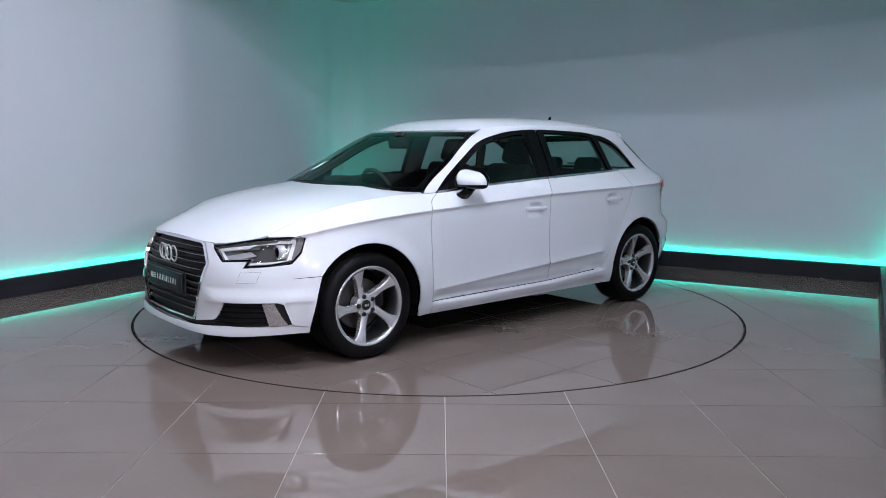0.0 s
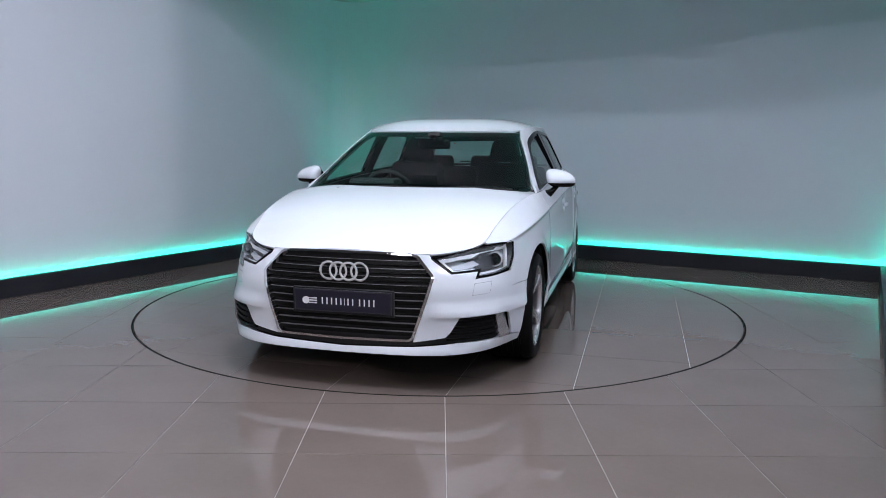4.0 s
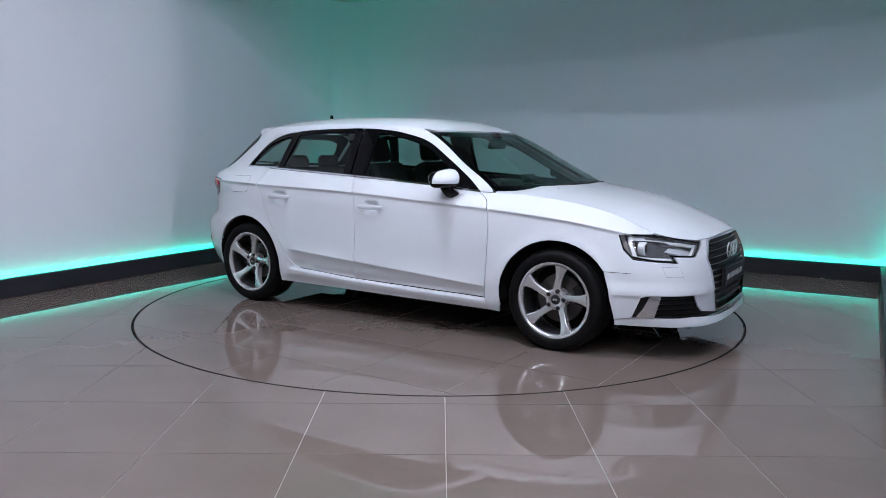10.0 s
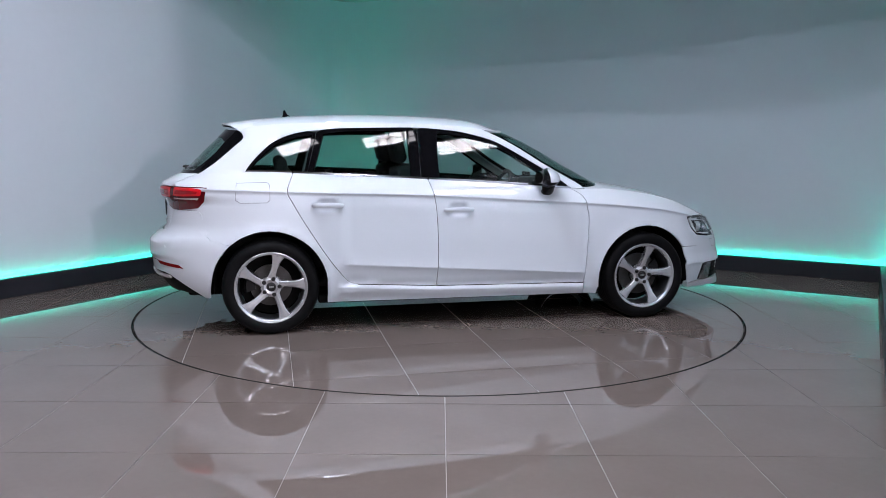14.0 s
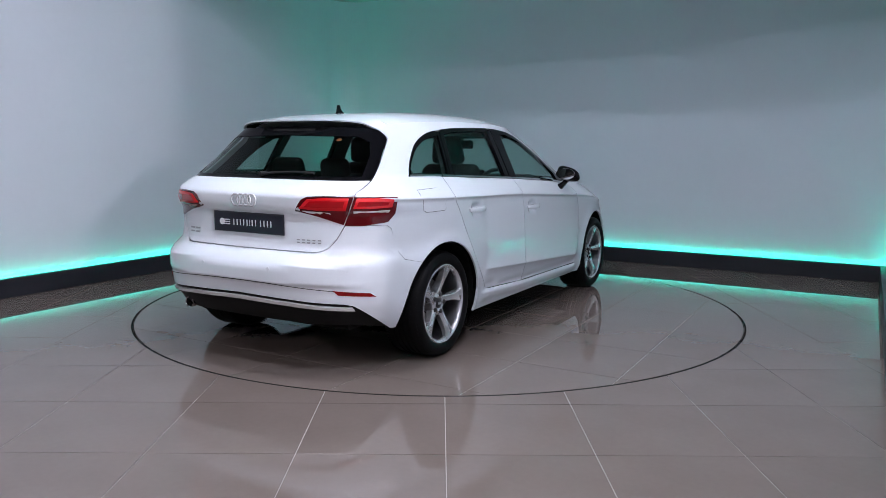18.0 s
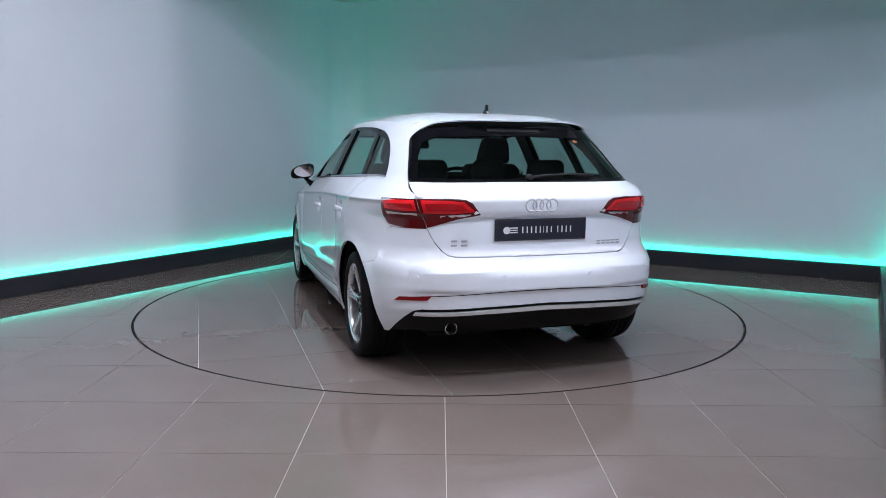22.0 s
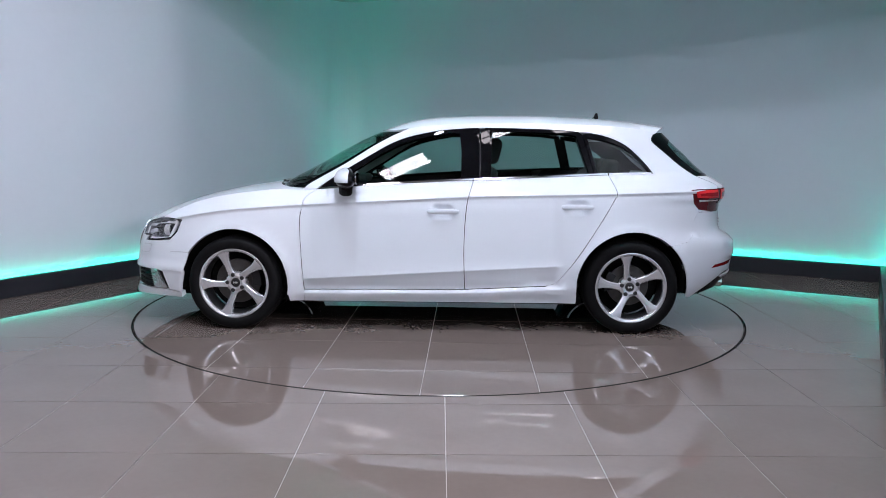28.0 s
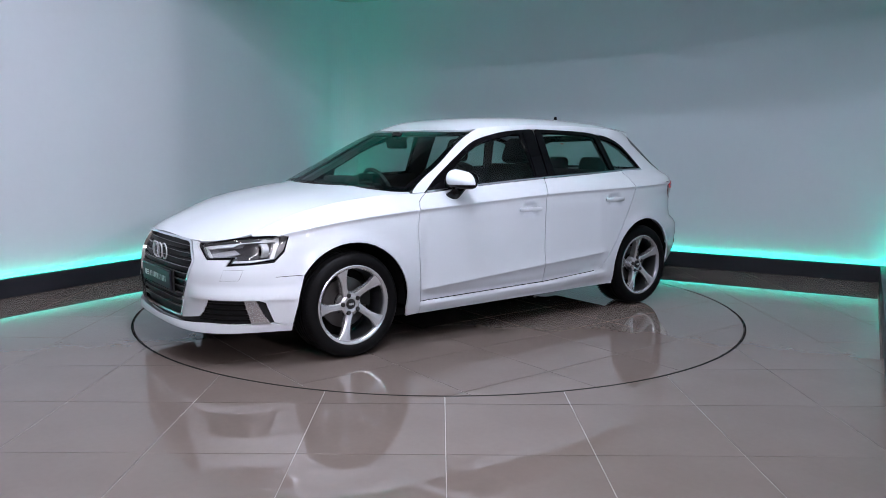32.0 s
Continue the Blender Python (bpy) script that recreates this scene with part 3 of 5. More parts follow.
def on_screen(w, z):
    return fan_point(w, z, True, True, SCREEN_HUB)


def on_hood(x, y):
    edge = side_y(x, BELT(x))
    k = np.clip(np.abs(y) / np.maximum(edge, 0.05), 0, 1.15)
    return np.stack([x, y, BELT(x) + (HOOD(x) - BELT(x)) * (1 - k ** 2.6)], -1)


def on_roof(x, y):
    return np.stack([x, y, roof_z(x, y)], -1)


def F(y, z):
    """Sheet coordinates on the nose of the point at (y, z)."""
    return (float(fan_of(y, z, True)), z)


def R(y, z):
    return (float(fan_of(y, z, False)), z)


def Fx(x, z):
    """Sheet coordinates on the nose's fan of the point of the left side at (x, z)."""
    return (float(np.arctan2(side_y(x, z), x - FAN_F) * FAN_S), z)


def Rx(x, z):
    return (float(np.arctan2(side_y(x, z), FAN_R - x) * FAN_S), z)


def both(half):
    """A closed outline from its left half, which runs from the middle to the middle."""
    return list(half) + [(-a, b2) for a, b2 in half[::-1] if abs(a) > 1e-6]


def arch(cx, r, a0, a1, n=18):
    return [(cx + r * math.cos(radians(a0 + (a1 - a0) * k / n)), 0.312 + r * math.sin(radians(a0 + (a1 - a0) * k / n))) for k in range(n + 1)]


def along(f, xs, dz=0.0):
    return [(float(x), float(f(x)) + dz) for x in xs]


crease_lines = [along(CREASE, np.linspace(-1.9, 2.0, 60), -0.004), along(CREASE, np.linspace(-1.9, 2.0, 60), 0.007), along(CREASE, np.linspace(-1.9, 2.0, 60), -0.024)]
ridge_lines = [[(-0.85, 0.405 + 0.062 * 0.85 + d), (0.85, 0.405 - 0.062 * 0.85 + d)] for d in (-0.006, 0.006)]
dents = [(hx + dx, hz + dz) for hx, hz in HANDLES for dx in np.linspace(-0.1, 0.1, 17) for dz in np.linspace(-0.06, 0.06, 11)]


def screen_edge(z):
    return float(SCREEN(z)) - (0.24 - 0.05 * (z - 0.957) / 0.38)


def pillar_edge(z):
    """Where the rear pillar ends at the tailgate, in x."""
    y = 0.655 - 0.105 * (z - 1.045) / 0.285 - 0.060 * max(0.0, (z - 1.262) / 0.080) ** 1.7
    return float(end_x(y, z, False)), y


# ---- body panels ----
g = 0.0025
front_edge = [(0.845, 0.281), (0.854, 0.391), (0.868, 0.702), (0.857, 0.809), (0.831, 0.893), (0.752, 0.943)]
mid_edge = [(-0.222, 0.294), (-0.215, 0.581), (-0.231, 0.849), (-0.272, 1.007)]
back_edge = [(-0.761, 0.322), (-0.800, 0.332), (-0.837, 0.358), (-0.95, 0.501), (-1.097, 0.73), (-1.176, 0.870), (-1.205, 0.938), (-1.165, 1.047)]
front_edge_s, mid_edge_s, back_edge_s = bow(front_edge, 4), bow(mid_edge, 4), bow(back_edge, 4)
window_top = bow([(-1.472, 1.056), (-1.402, 1.145), (-1.287, 1.249), (-1.135, 1.311), (-0.929, 1.339), (-0.735, 1.350), (-0.346, 1.357), (-0.112, 1.344), (0.044, 1.322), (0.241, 1.268),
                  (0.439, 1.160), (0.640, 1.036), (0.752, 0.955)], 5)


def shift(points, dx, dz=0.0):
    return [(x + dx, z + dz) for x, z in points]


front_door_o = shift(front_edge_s, -g) + along(BELT, np.linspace(0.735, -0.262, 24)) + shift(mid_edge_s[::-1], g)
rear_door_o = shift(mid_edge_s, -g) + along(BELT, np.linspace(-0.285, -1.155, 24)) + shift(back_edge_s[::-1], g)
side_o = ([(0.845, 0.199), (0.845, 0.2755)] + [(-0.222, 0.2885), (-0.755, 0.3165)] + shift(back_edge_s[1:], -g) + along(BELT, np.linspace(-1.18, -1.45, 8), 0.004) + window_top + [(0.768, 0.945), (0.852, 0.943)]
          + [(screen_edge(z), z) for z in np.linspace(0.962, 1.332, 16)] + along(RAIL, np.linspace(0.16, -1.44, 46))
          + [(pillar_edge(z)[0], z) for z in np.linspace(1.326, 1.045, 22)] + [(float(end_x(y, z, False)), z) for y, z in ((0.6575, 0.985), (0.6545, 0.962), (0.6305, 0.880), (0.6025, 0.812))] + [(-1.765, 0.811), (-1.7425, 0.790), (-1.7155, 0.66), (-1.690, 0.6215)]
          + arch(-1.325, 0.372, 131, 8) + [(-0.957, 0.215), (-0.955, 0.203)])
fender_o = (shift(front_edge_s[::-1], g) + [(0.850, 0.200), (0.945, 0.197), (0.952, 0.24)] + arch(1.320, 0.368, 191, 34) + [(1.775, 0.5125), (1.772, 0.592)] + [(1.716, 0.645), (1.683, 0.729), (1.74, 0.735), (1.80, 0.735), (1.848, 0.733)]
            + along(BELT, np.linspace(1.850, 0.84, 40), -0.0012))
sill_lines = [[(0.84, 0.2755 - d), (-0.222, 0.2885 - d), (-0.755, 0.3165 - d), (-0.90, 0.3245 - d)] for d in (0.012, 0.028, 0.045, 0.062)]
pair("body_side", skin(side_o, on_side, lines=crease_lines + sill_lines), PAINT, label="white rear quarter, roof pillars and sill")
front_doors = pair("front_door", skin(front_door_o, on_side, lines=crease_lines + ridge_lines, extra=dents, step=0.035), PAINT, label="closed white front door with a crease")
rear_doors = pair("rear_door", skin(rear_door_o, on_side, lines=crease_lines + ridge_lines, extra=dents, step=0.035), PAINT, label="closed white rear door with a crease")
pair("front_wing", skin(fender_o, on_side, lines=crease_lines, step=0.035), PAINT, label="white front wing over the wheel")

hood_edge = [(float(x), float(side_y(x, BELT(x))) - 0.0003) for x in np.linspace(0.87, 2.055, 44)]
hood_tip = [fan_point(w, 0.692, True) for w in np.linspace(float(fan_of(0.43, 0.692)), 0, 12)]
hood_half = ([(1.150 - 0.30 * (y / 0.74) ** 2.4, y) for y in np.linspace(0, 0.74, 14)] + hood_edge + [(float(p[0]) - 0.006, float(p[1])) for p in hood_tip])
hood_o = hood_half + [(x, -y) for x, y in hood_half[::-1] if abs(y) > 1e-6]
fold = [[(0.95, s * 0.56), (1.4, s * 0.50), (1.75, s * 0.43), (2.02, s * 0.36)] for s in (1, -1)]
sheet("bonnet", skin(hood_o, on_hood, step=0.045, lines=fold), PAINT, car, "smooth white bonnet")

roof_front = [(float(end_x(y, 1.337, True, True)) - 0.004, y) for y in np.linspace(0.0, 0.545, 12)]
roof_side = [(float(x), float(side_y(x, RAIL(x), True))) for x in np.linspace(0.15, -1.41, 40)]
roof_half = roof_front + roof_side + [(-1.42, 0.40), (-1.42, 0.0)]
sheet("roof", skin(roof_half + [(x, -y) for x, y in roof_half[::-1] if abs(y) > 1e-6], on_roof, step=0.05), PAINT, car, "plain white roof")


def on_spoiler(x, y):
    k = np.abs(y) / 0.55
    droop = 0.030 * np.clip((np.abs(y) - 0.43) / 0.10, 0, 1.2) ** 2 * smooth01((-1.37 - x) / 0.09)
    return np.stack([x, y, ROOF(x) + 0.003 - 0.068 * k ** 4 - droop], -1)


sp = [(-1.36, 0.0), (-1.36, 0.30), (-1.36, 0.530), (-1.43, 0.532), (-1.500, 0.520), (-1.553, 0.465), (-1.600, 0.36), (-1.632, 0.20), (-1.645, 0.0)]
sheet("roof_spoiler", skin(bow(sp, 3) + [(x, -y) for x, y in bow(sp, 3)[::-1] if abs(y) > 1e-6], on_spoiler, step=0.03, thick=0.008), PAINT, car, "white roof spoiler over the rear window")
under_sp = [(-1.40, 0.0), (-1.40, 0.30), (-1.42, 0.50), (-1.495, 0.505), (-1.545, 0.455), (-1.592, 0.352), (-1.624, 0.20), (-1.637, 0.0)]
sheet("spoiler_underside", skin(bow(under_sp, 3) + [(x, -y) for x, y in bow(under_sp, 3)[::-1] if abs(y) > 1e-6], on_spoiler, step=0.03, off=-0.010, thick=0.006), BLACK, car, "black underside of the spoiler")

# nose
grille_half = [F(0.0, 0.697), F(0.2, 0.697), F(0.338, 0.692), F(0.368, 0.680), F(0.448, 0.596), F(0.455, 0.580), F(0.450, 0.562), F(0.365, 0.284), F(0.345, 0.268), F(0.0, 0.262)]
lamp_pts = [(0.440, 0.680), (0.535, 0.699), (0.64, 0.724), (0.765, 0.739), (0.787, 0.735)]
lamp_o = [F(y, z) for y, z in lamp_pts] + [Fx(1.716, 0.655), Fx(1.765, 0.604)] + [F(0.732, 0.584), F(0.653, 0.578), F(0.660, 0.613), F(0.540, 0.604)]
fog_in = [(0.365, 0.262), (0.520, 0.286), (0.545, 0.312), (0.585, 0.384), (0.70, 0.387), (0.776, 0.385), (0.790, 0.374)]
bumper_o = ([F(0.360, 0.694), F(0.375, 0.685), F(0.453, 0.599), F(0.460, 0.580), F(0.455, 0.560), F(0.370, 0.280)] + [F(y, z) for y, z in fog_in]
            + [Fx(1.806, 0.310), Fx(1.788, 0.266), Fx(1.776, 0.255), Fx(1.69, 0.240), Fx(1.664, 0.36), Fx(1.652, 0.42), Fx(1.6265, 0.5150), Fx(1.774, 0.5100), Fx(1.772, 0.590)]
            + [F(0.732, 0.578), F(0.645, 0.570), F(0.654, 0.606), F(0.537, 0.598), F(0.437, 0.668), F(0.425, 0.690)])


def on_bumper(w, z):
    p = fan_point(w, z, True)
    k = 0.013 * smooth01((z - 0.381) / 0.009) * (1 - smooth01((z - 0.39) / 0.085)) * smooth01((np.abs(w) - 0.36) / 0.10) * (1 - smooth01((np.abs(w) - 0.95) / 0.10))
    return p + np.stack([k * np.cos(w / FAN_S), k * np.sin(w / FAN_S), 0 * k], -1)


brow = [[(w, z) for w in np.linspace(0.36, 1.06, 30)] for z in (0.381, 0.391, 0.420, 0.450, 0.475)]
bump = skin(bumper_o, on_bumper, step=0.03, lines=brow)
front_bumper = pair("front_bumper", bump, PAINT, label="white front bumper beside the grille")[0]
low_half = [F(0.0, 0.262), F(0.365, 0.262), F(0.520, 0.286), F(0.545, 0.312), F(0.585, 0.384), F(0.70, 0.387), F(0.776, 0.385), F(0.790, 0.374), Fx(1.806, 0.310), Fx(1.788, 0.266), Fx(1.776, 0.252), F(0.74, 0.250), F(0.59, 0.258), F(0.366, 0.240), F(0.0, 0.228)]
sheet("lower_intake", skin(both(low_half), on_front, step=0.05, off=-0.022, thick=0), PLASTIC, front_bumper, "black lower air intake")


def on_lip(w, z):
    p = fan_point(w, z, True)
    k = smooth01((0.265 - z) / 0.05) * 0.014 * (1 - smooth01((np.abs(w) - 0.50) / 0.30))
    return p + np.stack([k * np.cos(w / FAN_S), k * np.sin(w / FAN_S), 0 * k], -1)


lip_half = [F(0.0, 0.228), F(0.366, 0.240), F(0.59, 0.258), F(0.74, 0.253), Fx(1.826, 0.251), Fx(1.69, 0.237), Fx(1.69, 0.204), F(0.74, 0.205), F(0.5, 0.200), F(0.0, 0.196)]
sheet("front_lip", skin(both(lip_half), on_lip, step=0.03, thick=0.04), PAINT, front_bumper, "white lower lip of the bumper")
grille_o = both(grille_half)
grille = sheet("grille", skin(grille_o, on_front, step=0.05, off=-0.035, thick=0), PLASTIC, car, "black slatted radiator grille")


def inset(outline, d):
    """The outline drawn in by d (outlines run either way)."""
    o = np.asarray(outline, float)
    area = 0.5 * np.sum(o[:, 0] * np.roll(o[:, 1], -1) - np.roll(o[:, 0], -1) * o[:, 1])
    t0, t1 = o - np.roll(o, 1, 0), np.roll(o, -1, 0) - o
    n0 = np.stack([-t0[:, 1], t0[:, 0]], 1) / np.maximum(np.linalg.norm(t0, axis=1), 1e-9)[:, None]
    n1 = np.stack([-t1[:, 1], t1[:, 0]], 1) / np.maximum(np.linalg.norm(t1, axis=1), 1e-9)[:, None]
    m = n0 + n1
    m /= np.maximum(np.linalg.norm(m, axis=1), 1e-9)[:, None]
    c = np.clip((m * n0).sum(1), 0.4, 1)
    return [tuple(p) for p in o + m * (d / c)[:, None] * np.sign(area)]


sheet("grille_surround", skin(inset(grille_o, -0.004), on_front, holes=[inset(grille_o, 0.008)], step=0.03, off=0.006, thick=0.04), CHROME, grille, "chrome frame round the grille")
go = inset(grille_o, 0.008)
for k in range(10):
    zc = 0.655 - 0.0395 * k
    ys = [a for a in np.linspace(-0.5, 0.5, 400) if in_outline(np.array([a]), np.array([zc]), go)[0]]
    if len(ys) < 3:
        continue
    w0, w1 = ys[0], ys[-1]
    for dz, h, mt, of, nm in ((0, 0.020, SLAT, -0.014, "slat"), (0.0108, 0.0030, SLAT_EDGE, -0.012, "slat_edge")):
        o = [(w0, zc + dz - h / 2), (w1, zc + dz - h / 2), (w1, zc + dz + h / 2), (w0, zc + dz + h / 2)]
        sheet(nm, skin(o, on_front, step=0.06, off=of, thick=0.018), mt, grille)


def ring_at(name, center, normal_x, radius, wire, parent, mat):
    b = bmesh.new()
    n, m = 40, 10
    vs = []
    for i in range(n):
        a = 2 * math.pi * i / n
        row = []
        for j in range(m):
            t = 2 * math.pi * j / m
            r = radius + wire * math.cos(t)
            row.append(b.verts.new((center[0] + normal_x * wire * 0.7 * math.sin(t), center[1] + r * math.cos(a), center[2] + r * math.sin(a))))
        vs.append(row)
    for i in range(n):
        for j in range(m):
            b.faces.new((vs[i][j], vs[(i + 1) % n][j], vs[(i + 1) % n][(j + 1) % m], vs[i][(j + 1) % m]))
    return part(name, b, mat, parent, smooth=True)


for k in range(4):
    ring_at("emblem_ring", (2.158 - 0.008 * abs(k - 1.5), (k - 1.5) * 0.0555, 0.604), 1, 0.044, 0.0060, grille, BRIGHT)


def plate_part(name, b, mat, at, tilt, sign, parent, label=""):
    m = Matrix.Translation(at) @ Matrix.Rotation(radians(90 * sign), 4, "Z") @ Matrix.Rotation(radians(90 - tilt), 4, "X")
    bmesh.ops.transform(b, matrix=m, verts=b.verts)
    return part(name, b, mat, parent, label)


def registration(at, tilt, sign, parent):
    plate = plate_part("registration_plate", box((0.524, 0.114, 0.007), (0, 0, 0), 0.0025), PLATE, at, tilt, sign, parent, "dark plate with pale printed bars")
    rim = box((0.512, 0.0025, 0.0012), (0, 0.0515, 0.0040))
    box((0.512, 0.0025, 0.0012), (0, -0.0515, 0.0040), bm=rim)
    box((0.0025, 0.103, 0.0012), (0.256, 0, 0.0040), bm=rim)
    box((0.0025, 0.103, 0.0012), (-0.256, 0, 0.0040), bm=rim)
    plate_part("plate_border", rim, BOWL, at, tilt, sign, plate)
    x = -0.115
    for word in (8, 4):
        for k in range(word):
            w = 0.0185 if not (word == 8 and k == 5) else 0.007
            b = box((w * 0.36, 0.034, 0.0012), (x + w * 0.5, -0.001, 0.0042))
            plate_part("print_bar", b, PALE, at, tilt, sign, plate)
            x += w + 0.0065
        x += 0.012
    plate_part("print_disc", lathe([(0.0, 0.0048), (0.019, 0.0048), (0.019, 0.0036)], 20, "z", (-0.196, -0.002, 0)), PALE, at, tilt, sign, plate)
    for k in range(3):
        plate_part("print_bar", box((0.046, 0.006, 0.0012), (-0.158, -0.014 + 0.012 * k, 0.0042)), PALE, at, tilt, sign, plate)


holder = box((0.012, 0.545, 0.135), (2.158, 0, 0.451), 0.004)
part("plate_holder", holder, PLASTIC, grille)
registration((2.171, 0.0, 0.453), -1.0, 1, grille)

# fog lamp recesses: slats and satin uprights
for s in (1, -1):
    for k in range(4):
        zc = 0.362 - 0.029 * k
        yi = 0.585 - 0.55 * (0.384 - zc)
        yo = 0.738 + 0.1 * (0.385 - zc)
        o = [F(yi, zc - 0.005), F(yo, zc - 0.005), F(yo, zc + 0.005), F(yi, zc + 0.005)]
        d = skin(o, on_front, step=0.05, off=-0.006, thick=0.015)
        sheet("intake_slat", d if s > 0 else mirrored(d), SLAT, front_bumper)
    o = [F(0.752, 0.256), F(0.736, 0.386), F(0.768, 0.385), F(0.782, 0.310), F(0.792, 0.256)]
    d = skin(o, on_front, step=0.03, off=0.004, thick=0.02)
    sheet("intake_upright", d if s > 0 else mirrored(d), UPRIGHT, front_bumper, "satin silver upright beside the intake")
# parking sensors and washer flaps in front
for s in (1, -1):
    for y, z in ((0.68, 0.522),):
        o = [F(y - 0.036, z + 0.026), F(y + 0.036, z + 0.030), F(y + 0.03, z - 0.026), F(y - 0.042, z - 0.030)]
        d = skin(inset(o, -0.0009), on_front, holes=[inset(o, 0.0003)], step=0.03, off=0.0008, thick=0)
        sheet("flap_gap", d if s > 0 else mirrored(d), SEAM, front_bumper)
        d = skin(o, on_front, step=0.03, off=0.0012, thick=0.004)
        sheet("washer_flap", d if s > 0 else mirrored(d), PAINT, front_bumper)

# headlamps
for s in (1, -1):
    put = (lambda d: d) if s > 0 else mirrored
    lamp = sheet("headlamp", put(skin(lamp_o, on_front, step=0.04, off=-0.055, thick=0)), LAMP_DARK, car, "clear headlamp with a dark housing")
    sheet("lamp_wall", put(skin(lamp_o, on_front, holes=[inset(lamp_o, 0.006)], step=0.03, off=-0.002, thick=0.010)), BLACK, lamp)
    sheet("lamp_wall", put(skin(inset(lamp_o, 0.001), on_front, holes=[inset(lamp_o, 0.008)], step=0.03, off=-0.013, thick=0.042)), LAMP_DARK, lamp)
    sheet("lens", put(skin(inset(lamp_o, 0.003), on_front, step=0.04, off=0.001, thick=0)), LENS, lamp, "clear lamp lens")
    strip = [F(0.468, 0.672), F(0.56, 0.689), F(0.70, 0.713), Fx(1.735, 0.722), Fx(1.735, 0.704), F(0.70, 0.696), F(0.56, 0.673), F(0.50, 0.658), F(0.553, 0.618), F(0.645, 0.624), F(0.645, 0.616), F(0.545, 0.611)]
    sheet("light_guide", put(skin(strip, on_front, step=0.03, off=-0.020, thick=0.01)), DRL, lamp, "pale light guide")
    low = [F(0.655, 0.590), F(0.735, 0.597), Fx(1.772, 0.615), Fx(1.735, 0.704), Fx(1.752, 0.704), Fx(1.795, 0.612), F(0.735, 0.607), F(0.66, 0.602)]
    sheet("light_guide", put(skin(low, on_front, step=0.03, off=-0.018, thick=0.01)), DRL, lamp, "pale light guide")
    dark = [F(0.575, 0.674), F(0.66, 0.692), Fx(1.775, 0.698), Fx(1.80, 0.620), F(0.70, 0.606), F(0.665, 0.618), F(0.66, 0.632)]
    sheet("lamp_mask", put(skin(dark, on_front, step=0.03, off=-0.045, thick=0.006)), BOWL, lamp, "dark lamp mask")
    refl = [F(0.52, 0.640), F(0.64, 0.664), F(0.67, 0.645), F(0.60, 0.628), F(0.54, 0.626)]
    sheet("reflector", put(skin(refl, on_front, step=0.03, off=-0.035, thick=0.01)), BULB, lamp, "bright reflector")
    y0, z0 = 0.722, 0.650
    x0 = float(end_x(y0, z0)) - 0.035
    b = lathe([(0.040, -0.035), (0.040, 0.0), (0.033, 0.006), (0.032, -0.02)], 28, "x", (x0 - 0.005, s * (y0 - 0.012), z0))
    part("lamp_bezel", b, BULB, lamp, smooth=True)
    b = lathe([(0.0, 0.010), (0.012, 0.008), (0.022, 0.002), (0.031, -0.010)], 28, "x", (x0 - 0.005, s * (y0 - 0.012), z0))
    part("projector", b, BLACK, lamp, "dark round projector", smooth=True)

# ---- tail ----
gate_pts = [(0.0, 1.043), (0.40, 1.043), (0.6515, 1.043), (0.655, 0.985), (0.652, 0.962), (0.628, 0.880), (0.600, 0.812), (0.563, 0.740), (0.528, 0.696), (0.500, 0.677), (0.466, 0.670), (0.0, 0.668)]
gate = sheet("tailgate", skin(both([R(y, z) for y, z in gate_pts]), on_rear, step=0.035, lines=[[R(y, z) for y in np.linspace(-0.56, 0.56, 30)] for z in (0.872, 0.893)]), PAINT, car, "closed white tailgate")
rb_half = ([R(0.0, 0.664), R(0.466, 0.6655), R(0.503, 0.673), R(0.532, 0.693), R(0.567, 0.738), R(0.603, 0.8085), Rx(-1.90, 0.8085), Rx(-1.767, 0.8092), Rx(-1.7443, 0.7888), Rx(-1.7173, 0.66), Rx(-1.6912, 0.6198)]
           + [Rx(x, z) for x, z in arch(-1.325, 0.372, 131.3, 171, 8)] + [Rx(-1.705, 0.240), R(0.752, 0.240), R(0.735, 0.300), R(0.705, 0.360), R(0.680, 0.392), R(0.645, 0.405), R(0.35, 0.420), R(0.0, 0.428)])
rear_lines = [[R(y, z - 0.02 * (abs(y) / 0.7) ** 2) for y in np.linspace(-0.7, 0.7, 40)] for z in (0.500, 0.512, 0.604, 0.616, 0.650)]
rear_bumper = sheet("rear_bumper", skin(both(rb_half), on_rear, step=0.04, lines=rear_lines), PAINT, car, "white rear bumper with black valance")
dif_half = [R(0.0, 0.423), R(0.35, 0.415), R(0.645, 0.400), R(0.680, 0.387), R(0.705, 0.356), R(0.730, 0.300), R(0.745, 0.245), R(0.66, 0.268), R(0.60, 0.268), R(0.0, 0.265)]
sheet("rear_valance", skin(both(dif_half), on_rear, step=0.05, off=-0.010, thick=0.02), SLAT, rear_bumper, "black plastic valance")
strip_half = [R(0.0, 0.410), R(0.35, 0.402), R(0.672, 0.383), R(0.676, 0.367), R(0.35, 0.385), R(0.0, 0.392)]
sheet("valance_strip", skin(both(strip_half), on_rear, step=0.05, off=0.006, thick=0.015), BRIGHT, rear_bumper, "bright chrome strip across the valance")
seam = [R(y, 0.499 - 0.024 * (abs(y) / 0.6) ** 2) for y in np.linspace(-0.605, 0.605, 24)]
sheet("bumper_seam", skin(seam + [(a, z + 0.0035) for a, z in seam[::-1]], on_rear, step=0.04, off=0.0010, thick=0.002), SEAM, rear_bumper)
